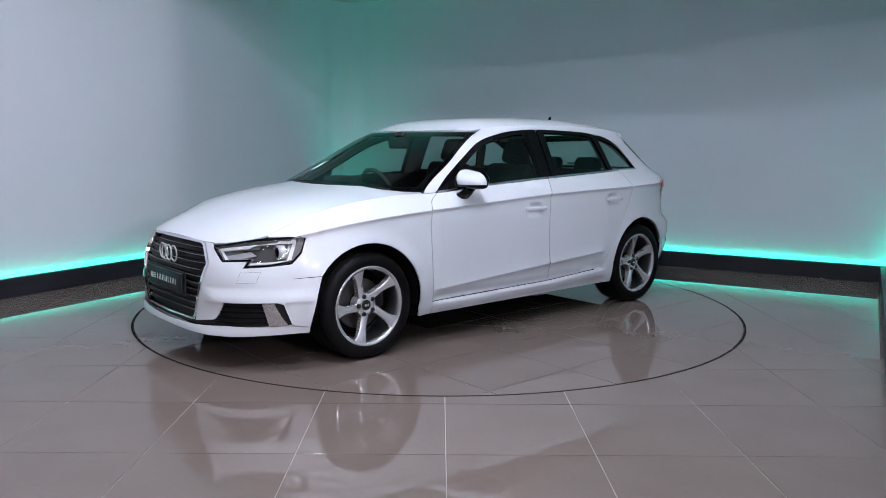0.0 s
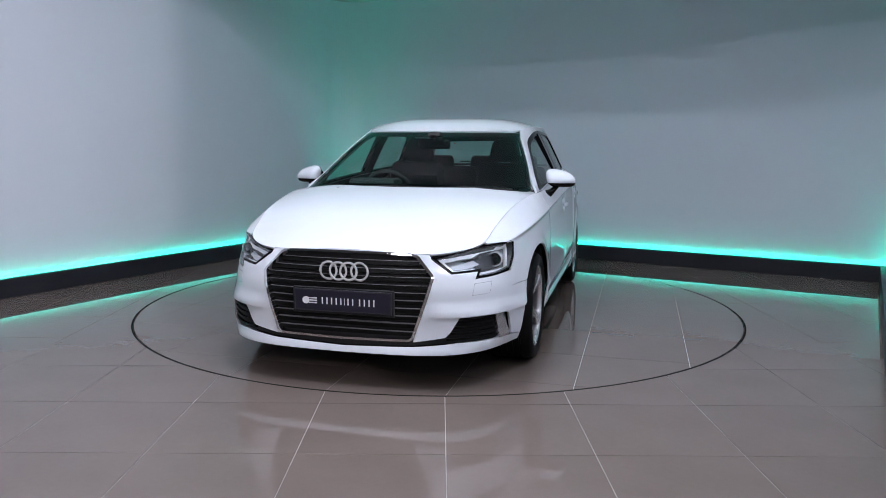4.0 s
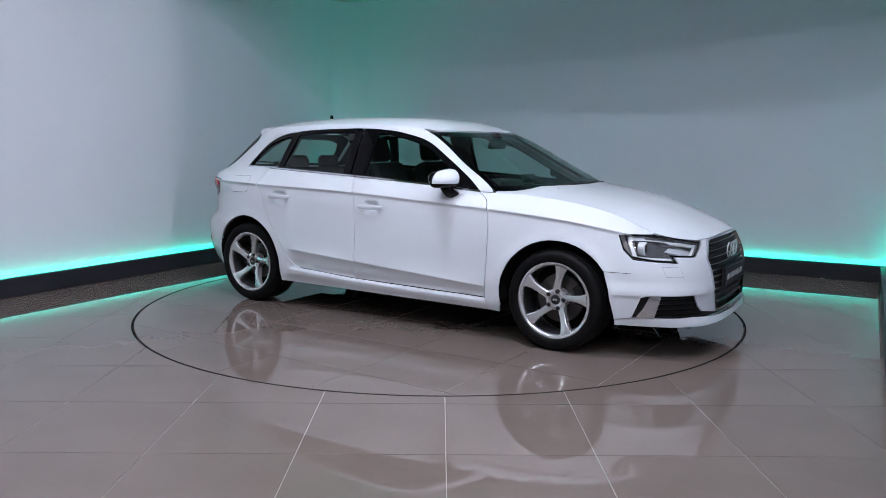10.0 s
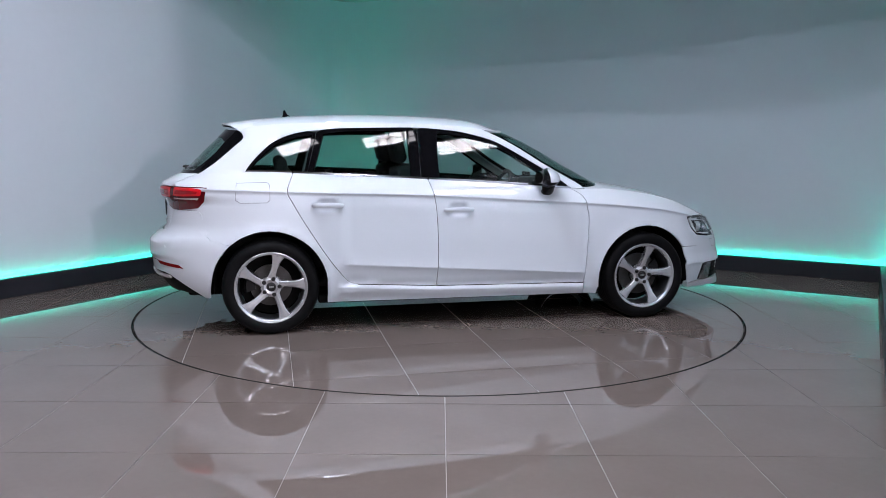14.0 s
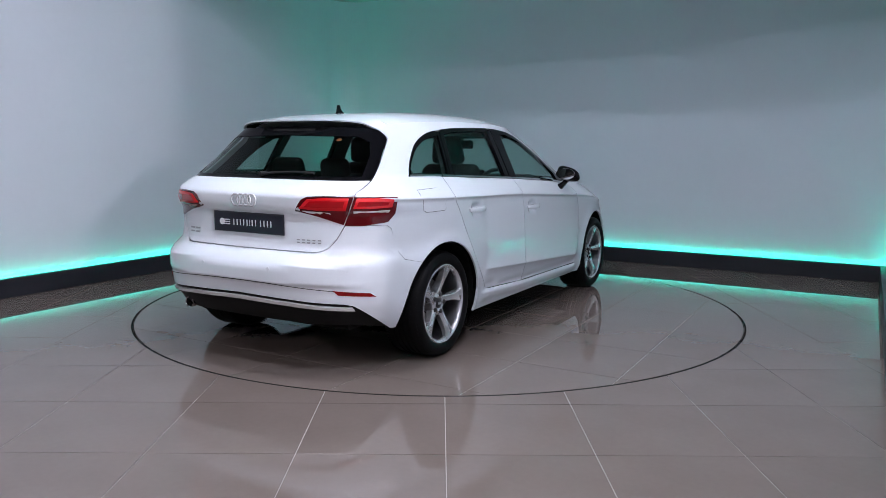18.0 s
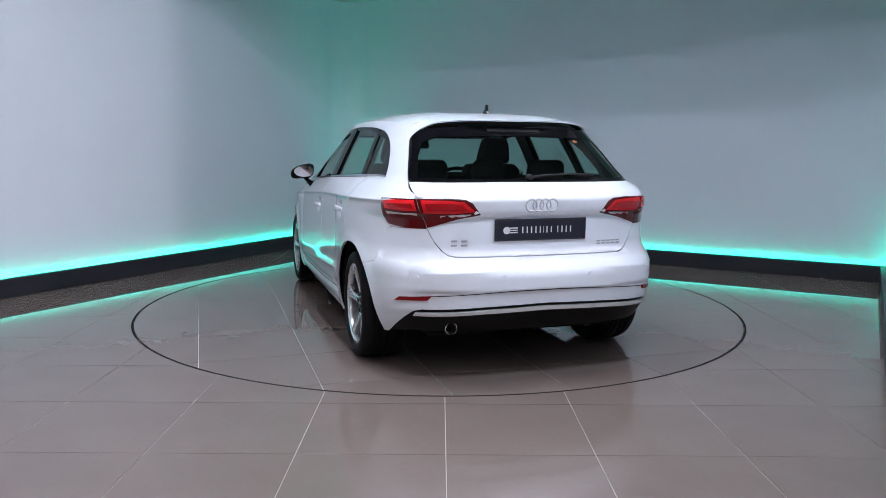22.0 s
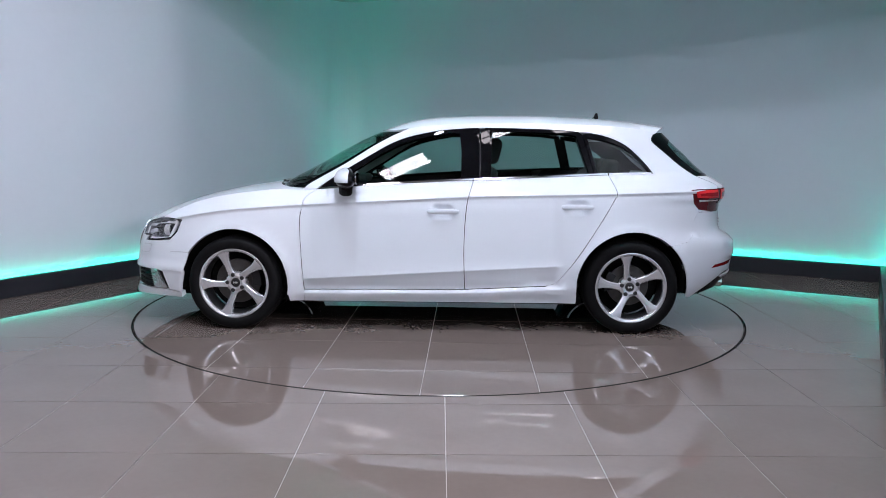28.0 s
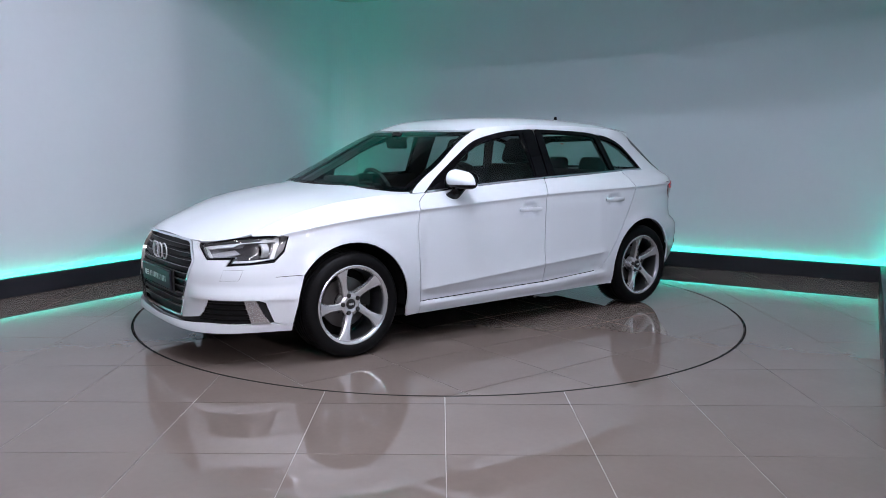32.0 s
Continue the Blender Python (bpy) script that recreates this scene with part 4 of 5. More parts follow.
for s in (1, -1):
    put = (lambda d: d) if s > 0 else mirrored
    o = [R(0.755, 0.438), R(0.738, 0.460), R(0.60, 0.480), R(0.622, 0.455)]
    sheet("reflector", put(skin(o, on_rear, step=0.04, off=0.004, thick=0.012)), RED_MID, rear_bumper, "narrow dark red reflector")
    # tail lamp: the part on the quarter and the part on the tailgate
    outer = [Rx(-1.702, 0.955), Rx(-1.80, 0.961), R(0.653, 0.963), R(0.6305, 0.885), R(0.600, 0.812), Rx(-1.87, 0.810), Rx(-1.762, 0.826), Rx(-1.722, 0.868)]
    inner = [R(0.650, 0.963), R(0.52, 0.966), R(0.420, 0.961), R(0.388, 0.945), R(0.340, 0.886), R(0.46, 0.858), R(0.597, 0.815), R(0.628, 0.885)]
    lamp = sheet("tail_lamp", put(merge(skin(outer, on_rear, step=0.04, off=0.004, thick=0.015), skin(inner, on_rear, step=0.04, off=0.004, thick=0.015))), RED_DARK, car, "two-piece red tail lamp")
    for nm, mt, o in (("light_band", RED, [Rx(-1.735, 0.945), Rx(-1.82, 0.951), R(0.664, 0.953), R(0.650, 0.902), Rx(-1.86, 0.900), Rx(-1.745, 0.905)]),
                      ("light_band", RED, [R(0.634, 0.953), R(0.52, 0.956), R(0.428, 0.950), R(0.372, 0.900), R(0.48, 0.893), R(0.618, 0.892)]),
                      ("light_core", RED_CORE, [Rx(-1.76, 0.933), Rx(-1.82, 0.937), R(0.672, 0.939), R(0.664, 0.914), Rx(-1.86, 0.913), Rx(-1.77, 0.916)]),
                      ("light_core", RED_CORE, [R(0.615, 0.939), R(0.52, 0.942), R(0.442, 0.938), R(0.410, 0.910), R(0.48, 0.906), R(0.606, 0.906)]),
                      ("pale_band", RED_PALE, [Rx(-1.755, 0.892), Rx(-1.86, 0.889), R(0.648, 0.890), R(0.642, 0.876), Rx(-1.86, 0.876), Rx(-1.762, 0.880)]),
                      ("pale_band", RED_PALE, [R(0.540, 0.884), R(0.48, 0.886), R(0.392, 0.889), R(0.420, 0.878), R(0.490, 0.866), R(0.540, 0.862)])):
        sheet(nm, put(skin(o, on_rear, step=0.04, off=0.0085 if nm == "light_core" else 0.0065, thick=0.003)), mt, lamp)
# parking sensors in the rear bumper
for y in (0.675, 0.247, -0.238, -0.675):
    p = [R(y + 0.011 * math.cos(a), 0.575 + 0.011 * math.sin(a)) for a in np.linspace(0, 2 * math.pi, 13)[:-1]]
    sheet("parking_sensor", skin(p, on_rear, step=0.02, off=0.0015, thick=0.004), PAINT, rear_bumper)
for k in range(4):
    yk = (k - 1.5) * 0.0395 + 0.008
    ring_at("emblem_ring", (float(end_x(yk, 0.930, False)) - 0.004, yk, 0.930), -1, 0.031, 0.0050, gate, BRIGHT)
registration((-2.018, 0.0, 0.802), -1.0, -1, gate)
# badges as plain bars
for y0, z0, n, h in ((0.445, 0.737, 2, 0.036), (-0.412, 0.722, 5, 0.024)):
    for k in range(n):
        y = y0 + (0.5 * (n - 1) - k) * (0.052 if n == 2 else 0.032)
        b = box((0.004, 0.034 if n == 2 else 0.020, h * 0.28), (float(end_x(y, z0, False)) - 0.003, y, z0 + h * 0.3), 0.001)
        box((0.004, 0.034 if n == 2 else 0.020, h * 0.28), (float(end_x(y, z0, False)) - 0.003, y, z0 - h * 0.3), 0.001, bm=b)
        part("badge_bar", b, BADGE, gate)
# exhaust
b = lathe([(0.022, 0.08), (0.025, 0.02), (0.027, 0.0), (0.031, -0.004), (0.034, 0.0), (0.033, 0.03), (0.028, 0.06)], 28, "x", (-2.018, 0.492, 0.300))
exhaust = part("exhaust_tip", b, CHROME, car, "round chrome exhaust tip", smooth=True)
part("exhaust_bore", lathe([(0.0, 0.03), (0.0235, 0.03), (0.0255, 0.008)], 24, "x", (-2.018, 0.492, 0.300)), UNDER, exhaust)


# ---- windows ----
def trimmed(x0, x1, dz=0.0):
    """The stretch of the window line's upper edge between two x."""
    return [(x, z - dz) for x, z in window_top if x0 <= x <= x1]


front_glass = ([(0.600, float(BELT(0.6)) + 0.016)] + along(BELT, np.linspace(0.5, -0.19, 12), 0.016) + [(-0.192, 1.20), (-0.178, 1.318), (-0.10, 1.318), (0.03, 1.296), (0.13, 1.272), (0.225, 1.242), (0.33, 1.188), (0.42, 1.132), (0.52, 1.068), (0.585, 1.024)])
rear_glass = (along(BELT, np.linspace(-0.388, -1.030, 12), 0.016) + [(-1.034, 1.060), (-0.998, 1.180), (-0.960, 1.306), (-0.85, 1.322), (-0.70, 1.329), (-0.50, 1.333), (-0.392, 1.333)])
quarter_glass = bow([(-1.090, 1.062), (-1.30, 1.064), (-1.435, 1.066)], 3) + bow([(-1.440, 1.074), (-1.382, 1.141), (-1.285, 1.224), (-1.172, 1.272), (-1.030, 1.298)], 4)[0:] + [(-1.045, 1.240)]
cut_f, cut_r = -0.312, -0.318
front_trim = along(BELT, np.linspace(0.745, cut_f, 24), 0.004) + [(cut_f, 1.352)] + trimmed(cut_f + 0.01, 0.74)
rear_trim = along(BELT, np.linspace(cut_r, -1.070, 18), 0.004) + [(-0.998, 1.318)] + trimmed(-0.98, cut_r - 0.01)
quarter_trim = along(BELT, np.linspace(-1.076, -1.465, 10), 0.004) + trimmed(-1.46, -1.03) + [(-1.004, 1.318)]


def flat_side(outline):
    """An evenly curved patch of the cabin side, as one pane of glass has it."""
    o = np.asarray(fine(outline, 0.03), float)
    y = on_side(o[:, 0], o[:, 1])[:, 1]
    xm = o[:, 0].mean()
    bulge = lambda x, z: -0.04 * (x - xm) ** 2 - 0.10 * (z - 1.2) ** 2
    basis = lambda x, z: np.stack([np.ones_like(x), x - xm, z - 1.2], -1)
    coef = np.linalg.lstsq(basis(o[:, 0], o[:, 1]), y - bulge(o[:, 0], o[:, 1]), rcond=None)[0]
    return lambda x, z: np.stack([x, basis(x, z) @ coef + bulge(x, z), z], -1)


for trim_o, glass_o, doors, nm in ((front_trim, front_glass, front_doors, "front"), (rear_trim, rear_glass, rear_doors, "rear"), (quarter_trim, quarter_glass, (car, car), "quarter")):
    tp = pair("window_trim", skin(trim_o, on_side, holes=[glass_o], step=0.04, off=-0.003, thick=0.022), BLACK, doors, "black window surround")
    pair("window_pane", skin(inset(glass_o, -0.008), flat_side(glass_o), step=0.06, off=-0.010, thick=0), GLASS if nm == "front" else GLASS_REAR, doors if nm != "quarter" else (car, car), "tinted side window glass")
for doors, x0, x1 in ((front_doors, 0.742, -0.268), (rear_doors, -0.276, -1.160), ((car, car), -1.168, -1.455)):
    o = along(BELT, np.linspace(x0, x1, 26), 0.002) + along(BELT, np.linspace(x1, x0, 26), 0.012)
    pair("belt_strip", skin(o, on_side, step=0.04, off=0.004, thick=0.012), CHROME, doors, "thin chrome strip under the window")
# gloss pillar covers between the doors
for doors, x0, x1 in ((front_doors, -0.205, -0.308), (rear_doors, -0.322, -0.380)):
    o = [(x0, float(BELT(x0)) + 0.018), (x0, 1.335), (x1, 1.338), (x1, float(BELT(x1)) + 0.018)]
    pair("pillar_cover", skin(o, flat_side(o), step=0.05, off=0.0015, thick=0.004), BLACK, doors, "gloss black pillar cover")


def W(x, z):
    y = float(side_y(x, z, True))
    return (math.atan2(y, x - SCREEN_HUB) * FAN_S, z)


screen_half = [(0.0, 1.333)] + [(W(screen_edge(1.331) + 0.004, 1.331)[0] * k, 1.333) for k in (0.3, 0.6, 0.85)] + [W(screen_edge(z) + 0.004, z) for z in np.linspace(1.330, 0.955, 16)]
screen_half += [(screen_half[-1][0] * k, 0.957 + 0.012 * (1 - k)) for k in (0.8, 0.5, 0.2)] + [(0.0, 0.969)]
screen_o = both(screen_half)
screen = sheet("windscreen", skin(screen_o, on_screen, step=0.08, off=-0.004, thick=0), GLASS, car, "tinted windscreen glass")
sheet("screen_border", skin(screen_o, on_screen, holes=[inset(screen_o, 0.028)], step=0.05, off=-0.007, thick=0.004), BLACK, screen, "black printed border of the windscreen")
rear_half = [R(0.0, 1.046), R(0.3, 1.046), R(0.651, 1.046)] + [R(pillar_edge(z)[1] - 0.003, z) for z in np.linspace(1.06, 1.325, 18)] + [R(0.3, 1.335), R(0.0, 1.340)]
rear_o = both(rear_half)
rear_screen = sheet("rear_window", skin(rear_o, on_rear, step=0.07, off=-0.003, thick=0), GLASS_REAR, gate, "tinted heated rear window")
rear_hole = both([R(0.0, 1.062), R(0.3, 1.060), R(0.612, 1.062), R(0.570, 1.18), R(0.530, 1.250), R(0.46, 1.280), R(0.0, 1.290)])
sheet("window_border", skin(rear_o, on_rear, holes=[rear_hole], step=0.05, off=0.001, thick=0.006), BLACK, gate, "black border of the rear window")
sheet("high_brake_lamp", skin(both([R(0.0, 1.325), R(0.16, 1.324), R(0.16, 1.312), R(0.0, 1.313)]), on_rear, step=0.05, off=0.003, thick=0.004), PLASTIC, gate, "dark high brake lamp, unlit")
sheet("sticker", skin([R(-0.365 + 0.017 * math.cos(a), 1.266 + 0.008 * math.sin(a)) for a in np.linspace(0, 6.0, 12)], on_rear, step=0.03, off=-0.006, thick=0), ORANGE, gate, "small orange sticker")
# rear wiper
pts = [fan_point(float(fan_of(y, z, False)), z, False) + np.array([-0.018, 0, 0.006]) for y, z in ((0.01, 1.062), (-0.08, 1.072), (-0.22, 1.078), (-0.36, 1.075))]
wiper = part("rear_wiper", tube([tuple(p) for p in pts], 0.007, 6), PLASTIC, gate, "black rear wiper")
part("wiper_hub", lathe([(0.0, -0.022), (0.013, -0.018), (0.016, 0.0), (0.016, 0.03)], 18, "x", tuple(pts[0] + np.array([0.010, 0, 0]))), PLASTIC, gate)
# roof aerial: a small dark fin
b = prism([(0.085, 0.0), (0.045, 0.012), (0.015, 0.030), (0.000, 0.060), (-0.012, 0.058), (-0.018, 0.02), (-0.030, 0.0)], 0.014)
bmesh.ops.transform(b, matrix=Matrix.Translation((-1.19, 0.007, 1.426)) @ Matrix.Rotation(radians(90), 4, "X"), verts=b.verts)
part("aerial", b, BLACK, car, "small black roof aerial")
part("aerial_base", box((0.12, 0.036, 0.012), (-1.165, 0, 1.424), 0.005, seg=2), BLACK, car)

# cowl and front wipers
b = bmesh.new()
ring = [(1.165 - 0.31 * (abs(y) / 0.74) ** 2.4, y) for y in np.linspace(-0.73, 0.73, 31)]
rows = []
for dx, z in ((0.02, 0.940), (-0.03, 0.945), (-0.10, 0.950)):
    rows.append([b.verts.new((x + dx, y, z + 0.020 * (1 - (y / 0.74) ** 2))) for x, y in ring])
for r0, r1 in zip(rows, rows[1:]):
    for i in range(len(ring) - 1):
        b.faces.new((r0[i], r0[i + 1], r1[i + 1], r1[i]))
part("cowl", b, PLASTIC, car, "black plastic cowl under the windscreen", smooth=True)
for y0, y1 in ((-0.42, 0.28), (0.12, 0.66)):
    pts = []
    for k in range(9):
        y = y0 + (y1 - y0) * k / 8
        z = 0.966 + 0.008 * math.sin(math.pi * k / 8)
        x = float(end_x(y, z, True, True)) + 0.008
        pts.append((x, y, z))
    arm = part("front_wiper", tube(pts, 0.006, 6), PLASTIC, car, "black windscreen wiper")
    part("wiper_arm", tube([(pts[0][0] + 0.06, y0 - 0.02, 0.956), (pts[3][0] + 0.02, pts[3][1], 0.974), (pts[4][0] + 0.01, pts[4][1], pts[4][2] + 0.006)], 0.008, 6), PLASTIC, arm)
    part("wiper_pivot", lathe([(0.0, 0.016), (0.012, 0.014), (0.014, -0.01)], 12, "z", (pts[0][0] + 0.06, y0 - 0.02, 0.952)), PLASTIC, arm)

# fuel flap on the right-hand rear quarter
flap = [(-1.52, 0.985), (-1.33, 0.990), (-1.315, 0.975), (-1.315, 0.880), (-1.335, 0.865), (-1.50, 0.863), (-1.525, 0.88)]
sheet("fuel_flap_gap", mirrored(skin(inset(flap, -0.0022), on_side, step=0.03, off=0.0006, thick=0)), SEAM, car)
sheet("fuel_flap", mirrored(skin(flap, on_side, lines=crease_lines, step=0.03, off=0.0016, thick=0.003)), PAINT, car, "white fuel filler flap")

# door handles
for doors, (hx, hz), x0 in ((front_doors, HANDLES[0], 0), (rear_doors, HANDLES[1], 0)):
    for s, door in ((1, doors[0]), (-1, doors[1])):
        b = bmesh.new()
        rows = []
        for k in range(17):
            t = k / 16
            x = hx - 0.104 + 0.208 * t
            y = float(SIDE(0.85)) + 0.005 + 0.020 * math.sin(math.pi * min(1, max(0, (t - 0.02) / 0.96))) ** 0.5
            hh = 0.0165 * (0.55 + 0.45 * math.sin(math.pi * t) ** 0.5)
            z = hz + 0.003
            rows.append([b.verts.new((x, s * (y - 0.010), z - hh)), b.verts.new((x, s * (y - 0.003), z - hh)), b.verts.new((x, s * y, z - hh * 0.6)), b.verts.new((x, s * (y + 0.001), z + hh * 0.4)),
                         b.verts.new((x, s * (y - 0.003), z + hh)), b.verts.new((x, s * (y - 0.010), z + hh))])
        for r0, r1 in zip(rows, rows[1:]):
            for i in range(6):
                b.faces.new((r0[i], r0[(i + 1) % 6], r1[(i + 1) % 6], r1[i]))
        b.faces.new(rows[0])
        b.faces.new(rows[-1])
        part("door_handle", b, PAINT, door, "white pull handle", smooth=True)

# door mirrors
for s, door in ((1, front_doors[0]), (-1, front_doors[1])):
    def blob(z0, z1, fore=0.086, aft=0.010, n=24, m=12):
        b = bmesh.new()
        rows = []
        for j in range(m + 1):
            z = z0 + (z1 - z0) * j / m
            k = (z - 1.024) / 0.060
            ext = max(0.0, 1 - abs(k) ** 2.6) ** (1 / 2.6)
            row = []
            for i in range(n):
                a = 2 * math.pi * i / n
                ca, sa = math.cos(a), math.sin(a)
                px = math.copysign(abs(ca) ** 0.75, ca)
                py = math.copysign(abs(sa) ** 0.62, sa)
                wx = (fore if px > 0 else aft) * ext * (1 - 0.22 * max(0, k)) * (1.0 - 0.28 * max(0, py))
                wy = 0.094 * (0.35 + 0.65 * ext)
                yy = 0.910 + py * wy - 0.012 * k
                outer = min(1.0, max(0.0, (yy - 0.83) / 0.165))
                zz = z if z < 1.0 else 1.0 + (z - 1.0) * (1.06 - 0.42 * outer ** 1.6)
                row.append(b.verts.new((0.545 + px * wx - 0.018 * py, s * yy, zz)))
            rows.append(row)
        for r0, r1 in zip(rows, rows[1:]):
            for i in range(n):
                b.faces.new((r0[i], r0[(i + 1) % n], r1[(i + 1) % n], r1[i]))
        b.faces.new(rows[0])
        b.faces.new(rows[-1])
        return b
    cap = part("door_mirror", blob(0.994, 1.0835), PAINT, door, "white door mirror cap", smooth=True)
    part("mirror_base", blob(0.9645, 0.992), BLACK, cap, "black lower mirror housing", smooth=True)
    part("mirror_bezel", blob(0.9650, 1.0830, 0.002, 0.058), BLACK, cap, "black rear of the mirror housing", smooth=True)
    b = bmesh.new()
    rows = []
    for x, y, z, rx, rz in ((0.575, 0.775, 0.928, 0.050, 0.022), (0.570, 0.825, 0.928, 0.048, 0.032), (0.562, 0.865, 0.950, 0.044, 0.046), (0.555, 0.900, 0.985, 0.050, 0.022)):
        rows.append([b.verts.new((x + rx * math.cos(a), s * (y + 0.4 * rz * math.sin(a)), z - 0.010 + rz * math.sin(a))) for a in np.linspace(0, 2 * math.pi, 13)[:-1]])
    for r0, r1 in zip(rows, rows[1:]):
        for i in range(12):
            b.faces.new((r0[i], r0[(i + 1) % 12], r1[(i + 1) % 12], r1[i]))
    part("mirror_stalk", b, BLACK, cap, "black mirror stalk", smooth=True)
    b = lathe([(0.0, 0.0), (0.05, 0.0), (0.051, 0.004)], 20, "x", (0, 0, 0))
    bmesh.ops.transform(b, matrix=Matrix.Translation((0.480, s * 0.905, 1.024)) @ Matrix.Diagonal((1, 1.55, 0.86, 1)), verts=b.verts)
    part("mirror_glass", b, MIRROR, cap, "mirror glass facing back")

# ---- underbody and wheel arches ----
under = box((2.02, 1.50, 0.06), (0.0, 0, 0.205), 0.01)
box((0.62, 1.10, 0.06), (1.75, 0, 0.205), 0.01, bm=under)
box((0.40, 1.14, 0.10), (-1.66, 0, 0.275), 0.01, bm=under)
box((0.66, 1.10, 0.06), (1.32, 0, 0.24), 0.01, bm=under)
box((0.66, 1.10, 0.06), (-1.32, 0, 0.24), 0.01, bm=under)
part("underbody", under, UNDER, car, "black underbody")
for wx, _ in WHEELS:
    for s in (1, -1):
        b = bmesh.new()
        rows = []
        for r, y in ((0.362, 0.862), (0.366, 0.70), (0.360, 0.56), (0.05, 0.55)):
            rows.append([b.verts.new((wx + r * math.cos(a), s * min(y, float(side_y(wx + r * math.cos(a), 0.312 + r * math.sin(a))) - 0.016), 0.312 + r * math.sin(a)))
                         for a in np.linspace(-0.12, math.pi + 0.12, 33)])
        for r0, r1 in zip(rows, rows[1:]):
            for i in range(32):
                b.faces.new((r0[i], r0[i + 1], r1[i + 1], r1[i]))
        part("arch_liner", b, UNDER, car, "black wheel arch liner", smooth=True)


# ---- wheels ----
LEAN = -1


def wheel_at(x, y_face, s, turn):
    e = new("wheel")
    e.parent = car
    e.matrix_local = Matrix.Translation((x, s * y_face, 0.312)) @ (Matrix.Rotation(math.pi, 4, "Z") if s < 0 else Matrix.Identity(4))
    tagged(e, "silver five-spoke alloy wheel with black tyre")
    tyre = [(0.231, 0.002), (0.239, 0.010), (0.253, 0.017), (0.275, 0.018), (0.292, 0.012), (0.303, 0.000), (0.3095, -0.016), (0.312, -0.030)]
    groove = []
    for k in range(4):
        y = -0.052 - 0.035 * k
        groove += [(0.3125, y + 0.008), (0.306, y + 0.006), (0.306, y - 0.002), (0.3125, y - 0.004)]
    back = [(r, -0.215 - y) for r, y in tyre[::-1]]
    t = part("tyre", lathe(tyre + groove + back, 72, "y"), RUBBER, e, "black road tyre", smooth=True)
    b = bmesh.new()
    n = 90
    for i in range(n):
        a = 2 * math.pi * i / n
        for y0, y1 in ((-0.001, -0.030), (-0.186, -0.214)):
            q = [(0.3015, a, y0), (0.3015, a + 0.030, y0), (0.3105, a + 0.042, y1), (0.3105, a + 0.012, y1)]
            vs = [b.verts.new((r * math.cos(t2), y, r * math.sin(t2))) for r, t2, y in q] + [b.verts.new(((r + 0.0022) * math.cos(t2), y + 0.001 * (1 if y0 > -0.1 else -1), (r + 0.0028) * math.sin(t2))) for r, t2, y in q]
            b.faces.new(vs[4:])
            for k in range(4):
                b.faces.new((vs[k], vs[(k + 1) % 4], vs[4 + (k + 1) % 4], vs[4 + k]))
    tagged(part("tyre_tread", b, RUBBER, t), kind="stuff")
    rim = part("rim", lathe([(0.2275, 0.004), (0.229, 0.001), (0.227, -0.004), (0.2265, 0.007), (0.2215, 0.009), (0.213, 0.006), (0.2075, 0.001), (0.2055, -0.008), (0.2045, -0.018)], 72, "y"), ALLOY, e, "silver rim", smooth=True)
    part("barrel", lathe([(0.2045, -0.018), (0.2035, -0.030), (0.200, -0.060), (0.196, -0.13), (0.214, -0.19), (0.226, -0.20)], 72, "y"), ALLOY_SHADED, e, "inner barrel of the rim, shade put into its colour", smooth=True)
    # hub and spokes
    part("hub", lathe([(0.030, -0.030), (0.046, -0.026), (0.064, -0.034), (0.070, -0.050), (0.070, -0.09), (0.0, -0.09)], 40, "y"), ALLOY, e, smooth=True)
    cap = part("centre_cap", lathe([(0.0, -0.024), (0.022, -0.025), (0.0285, -0.028), (0.031, -0.040)], 28, "y"), IRON, e, "dark centre cap with pale print", smooth=True)
    b = box((0.030, 0.002, 0.006), (0, -0.0235, 0.0), 0.0005)
    box((0.004, 0.002, 0.014), (-0.010, -0.0233, 0.0), bm=b)
    box((0.004, 0.002, 0.014), (0.000, -0.0233, 0.0), bm=b)
    box((0.004, 0.002, 0.014), (0.010, -0.0233, 0.0), bm=b)
    part("cap_print", b, SATIN, cap)
    for k in range(5):
        a = turn + 2 * math.pi * k / 5
        b = bmesh.new()
        # stations along the spoke: radius, left and right edge (across), face height, depth
        rows = []
        for r, l, rt, y, dep in ((0.045, 0.030, -0.026, -0.032, 0.045), (0.075, 0.022, -0.019, -0.026, 0.050), (0.115, 0.015, -0.024, -0.016, 0.045), (0.150, 0.012, -0.033, -0.006, 0.040),
                                 (0.180, 0.014, -0.047, 0.000, 0.034), (0.203, 0.020, -0.062, 0.003, 0.030), (0.217, 0.022, -0.067, 0.004, 0.022)):
            mid = l * 0.55 + rt * 0.45
            rows.append([(r, l, y - dep), (r, l, y - 0.004), (r, l - 0.005, y), (r, mid, y + 0.0015), (r, rt + 0.007, y - 0.001), (r, rt, y - 0.008), (r, rt + 0.004, y - dep)])
        vr = []
        for row in rows:
            line = []
            for r, w, y in row:
                px, pz = r, w * LEAN
                rad = math.hypot(px, pz)
                if rad > 0.2085:
                    px, pz = px * 0.2085 / rad, pz * 0.2085 / rad
                line.append(b.verts.new((px * math.cos(a) - pz * math.sin(a), y, px * math.sin(a) + pz * math.cos(a))))
            vr.append(line)
        for r0, r1 in zip(vr, vr[1:]):
            for i in range(6):
                b.faces.new((r0[i], r0[i + 1], r1[i + 1], r1[i]))
        part("spoke", b, ALLOY, e)
        ab = a - 0.14 * LEAN
        bx, bz = 0.052 * math.cos(ab), 0.052 * math.sin(ab)
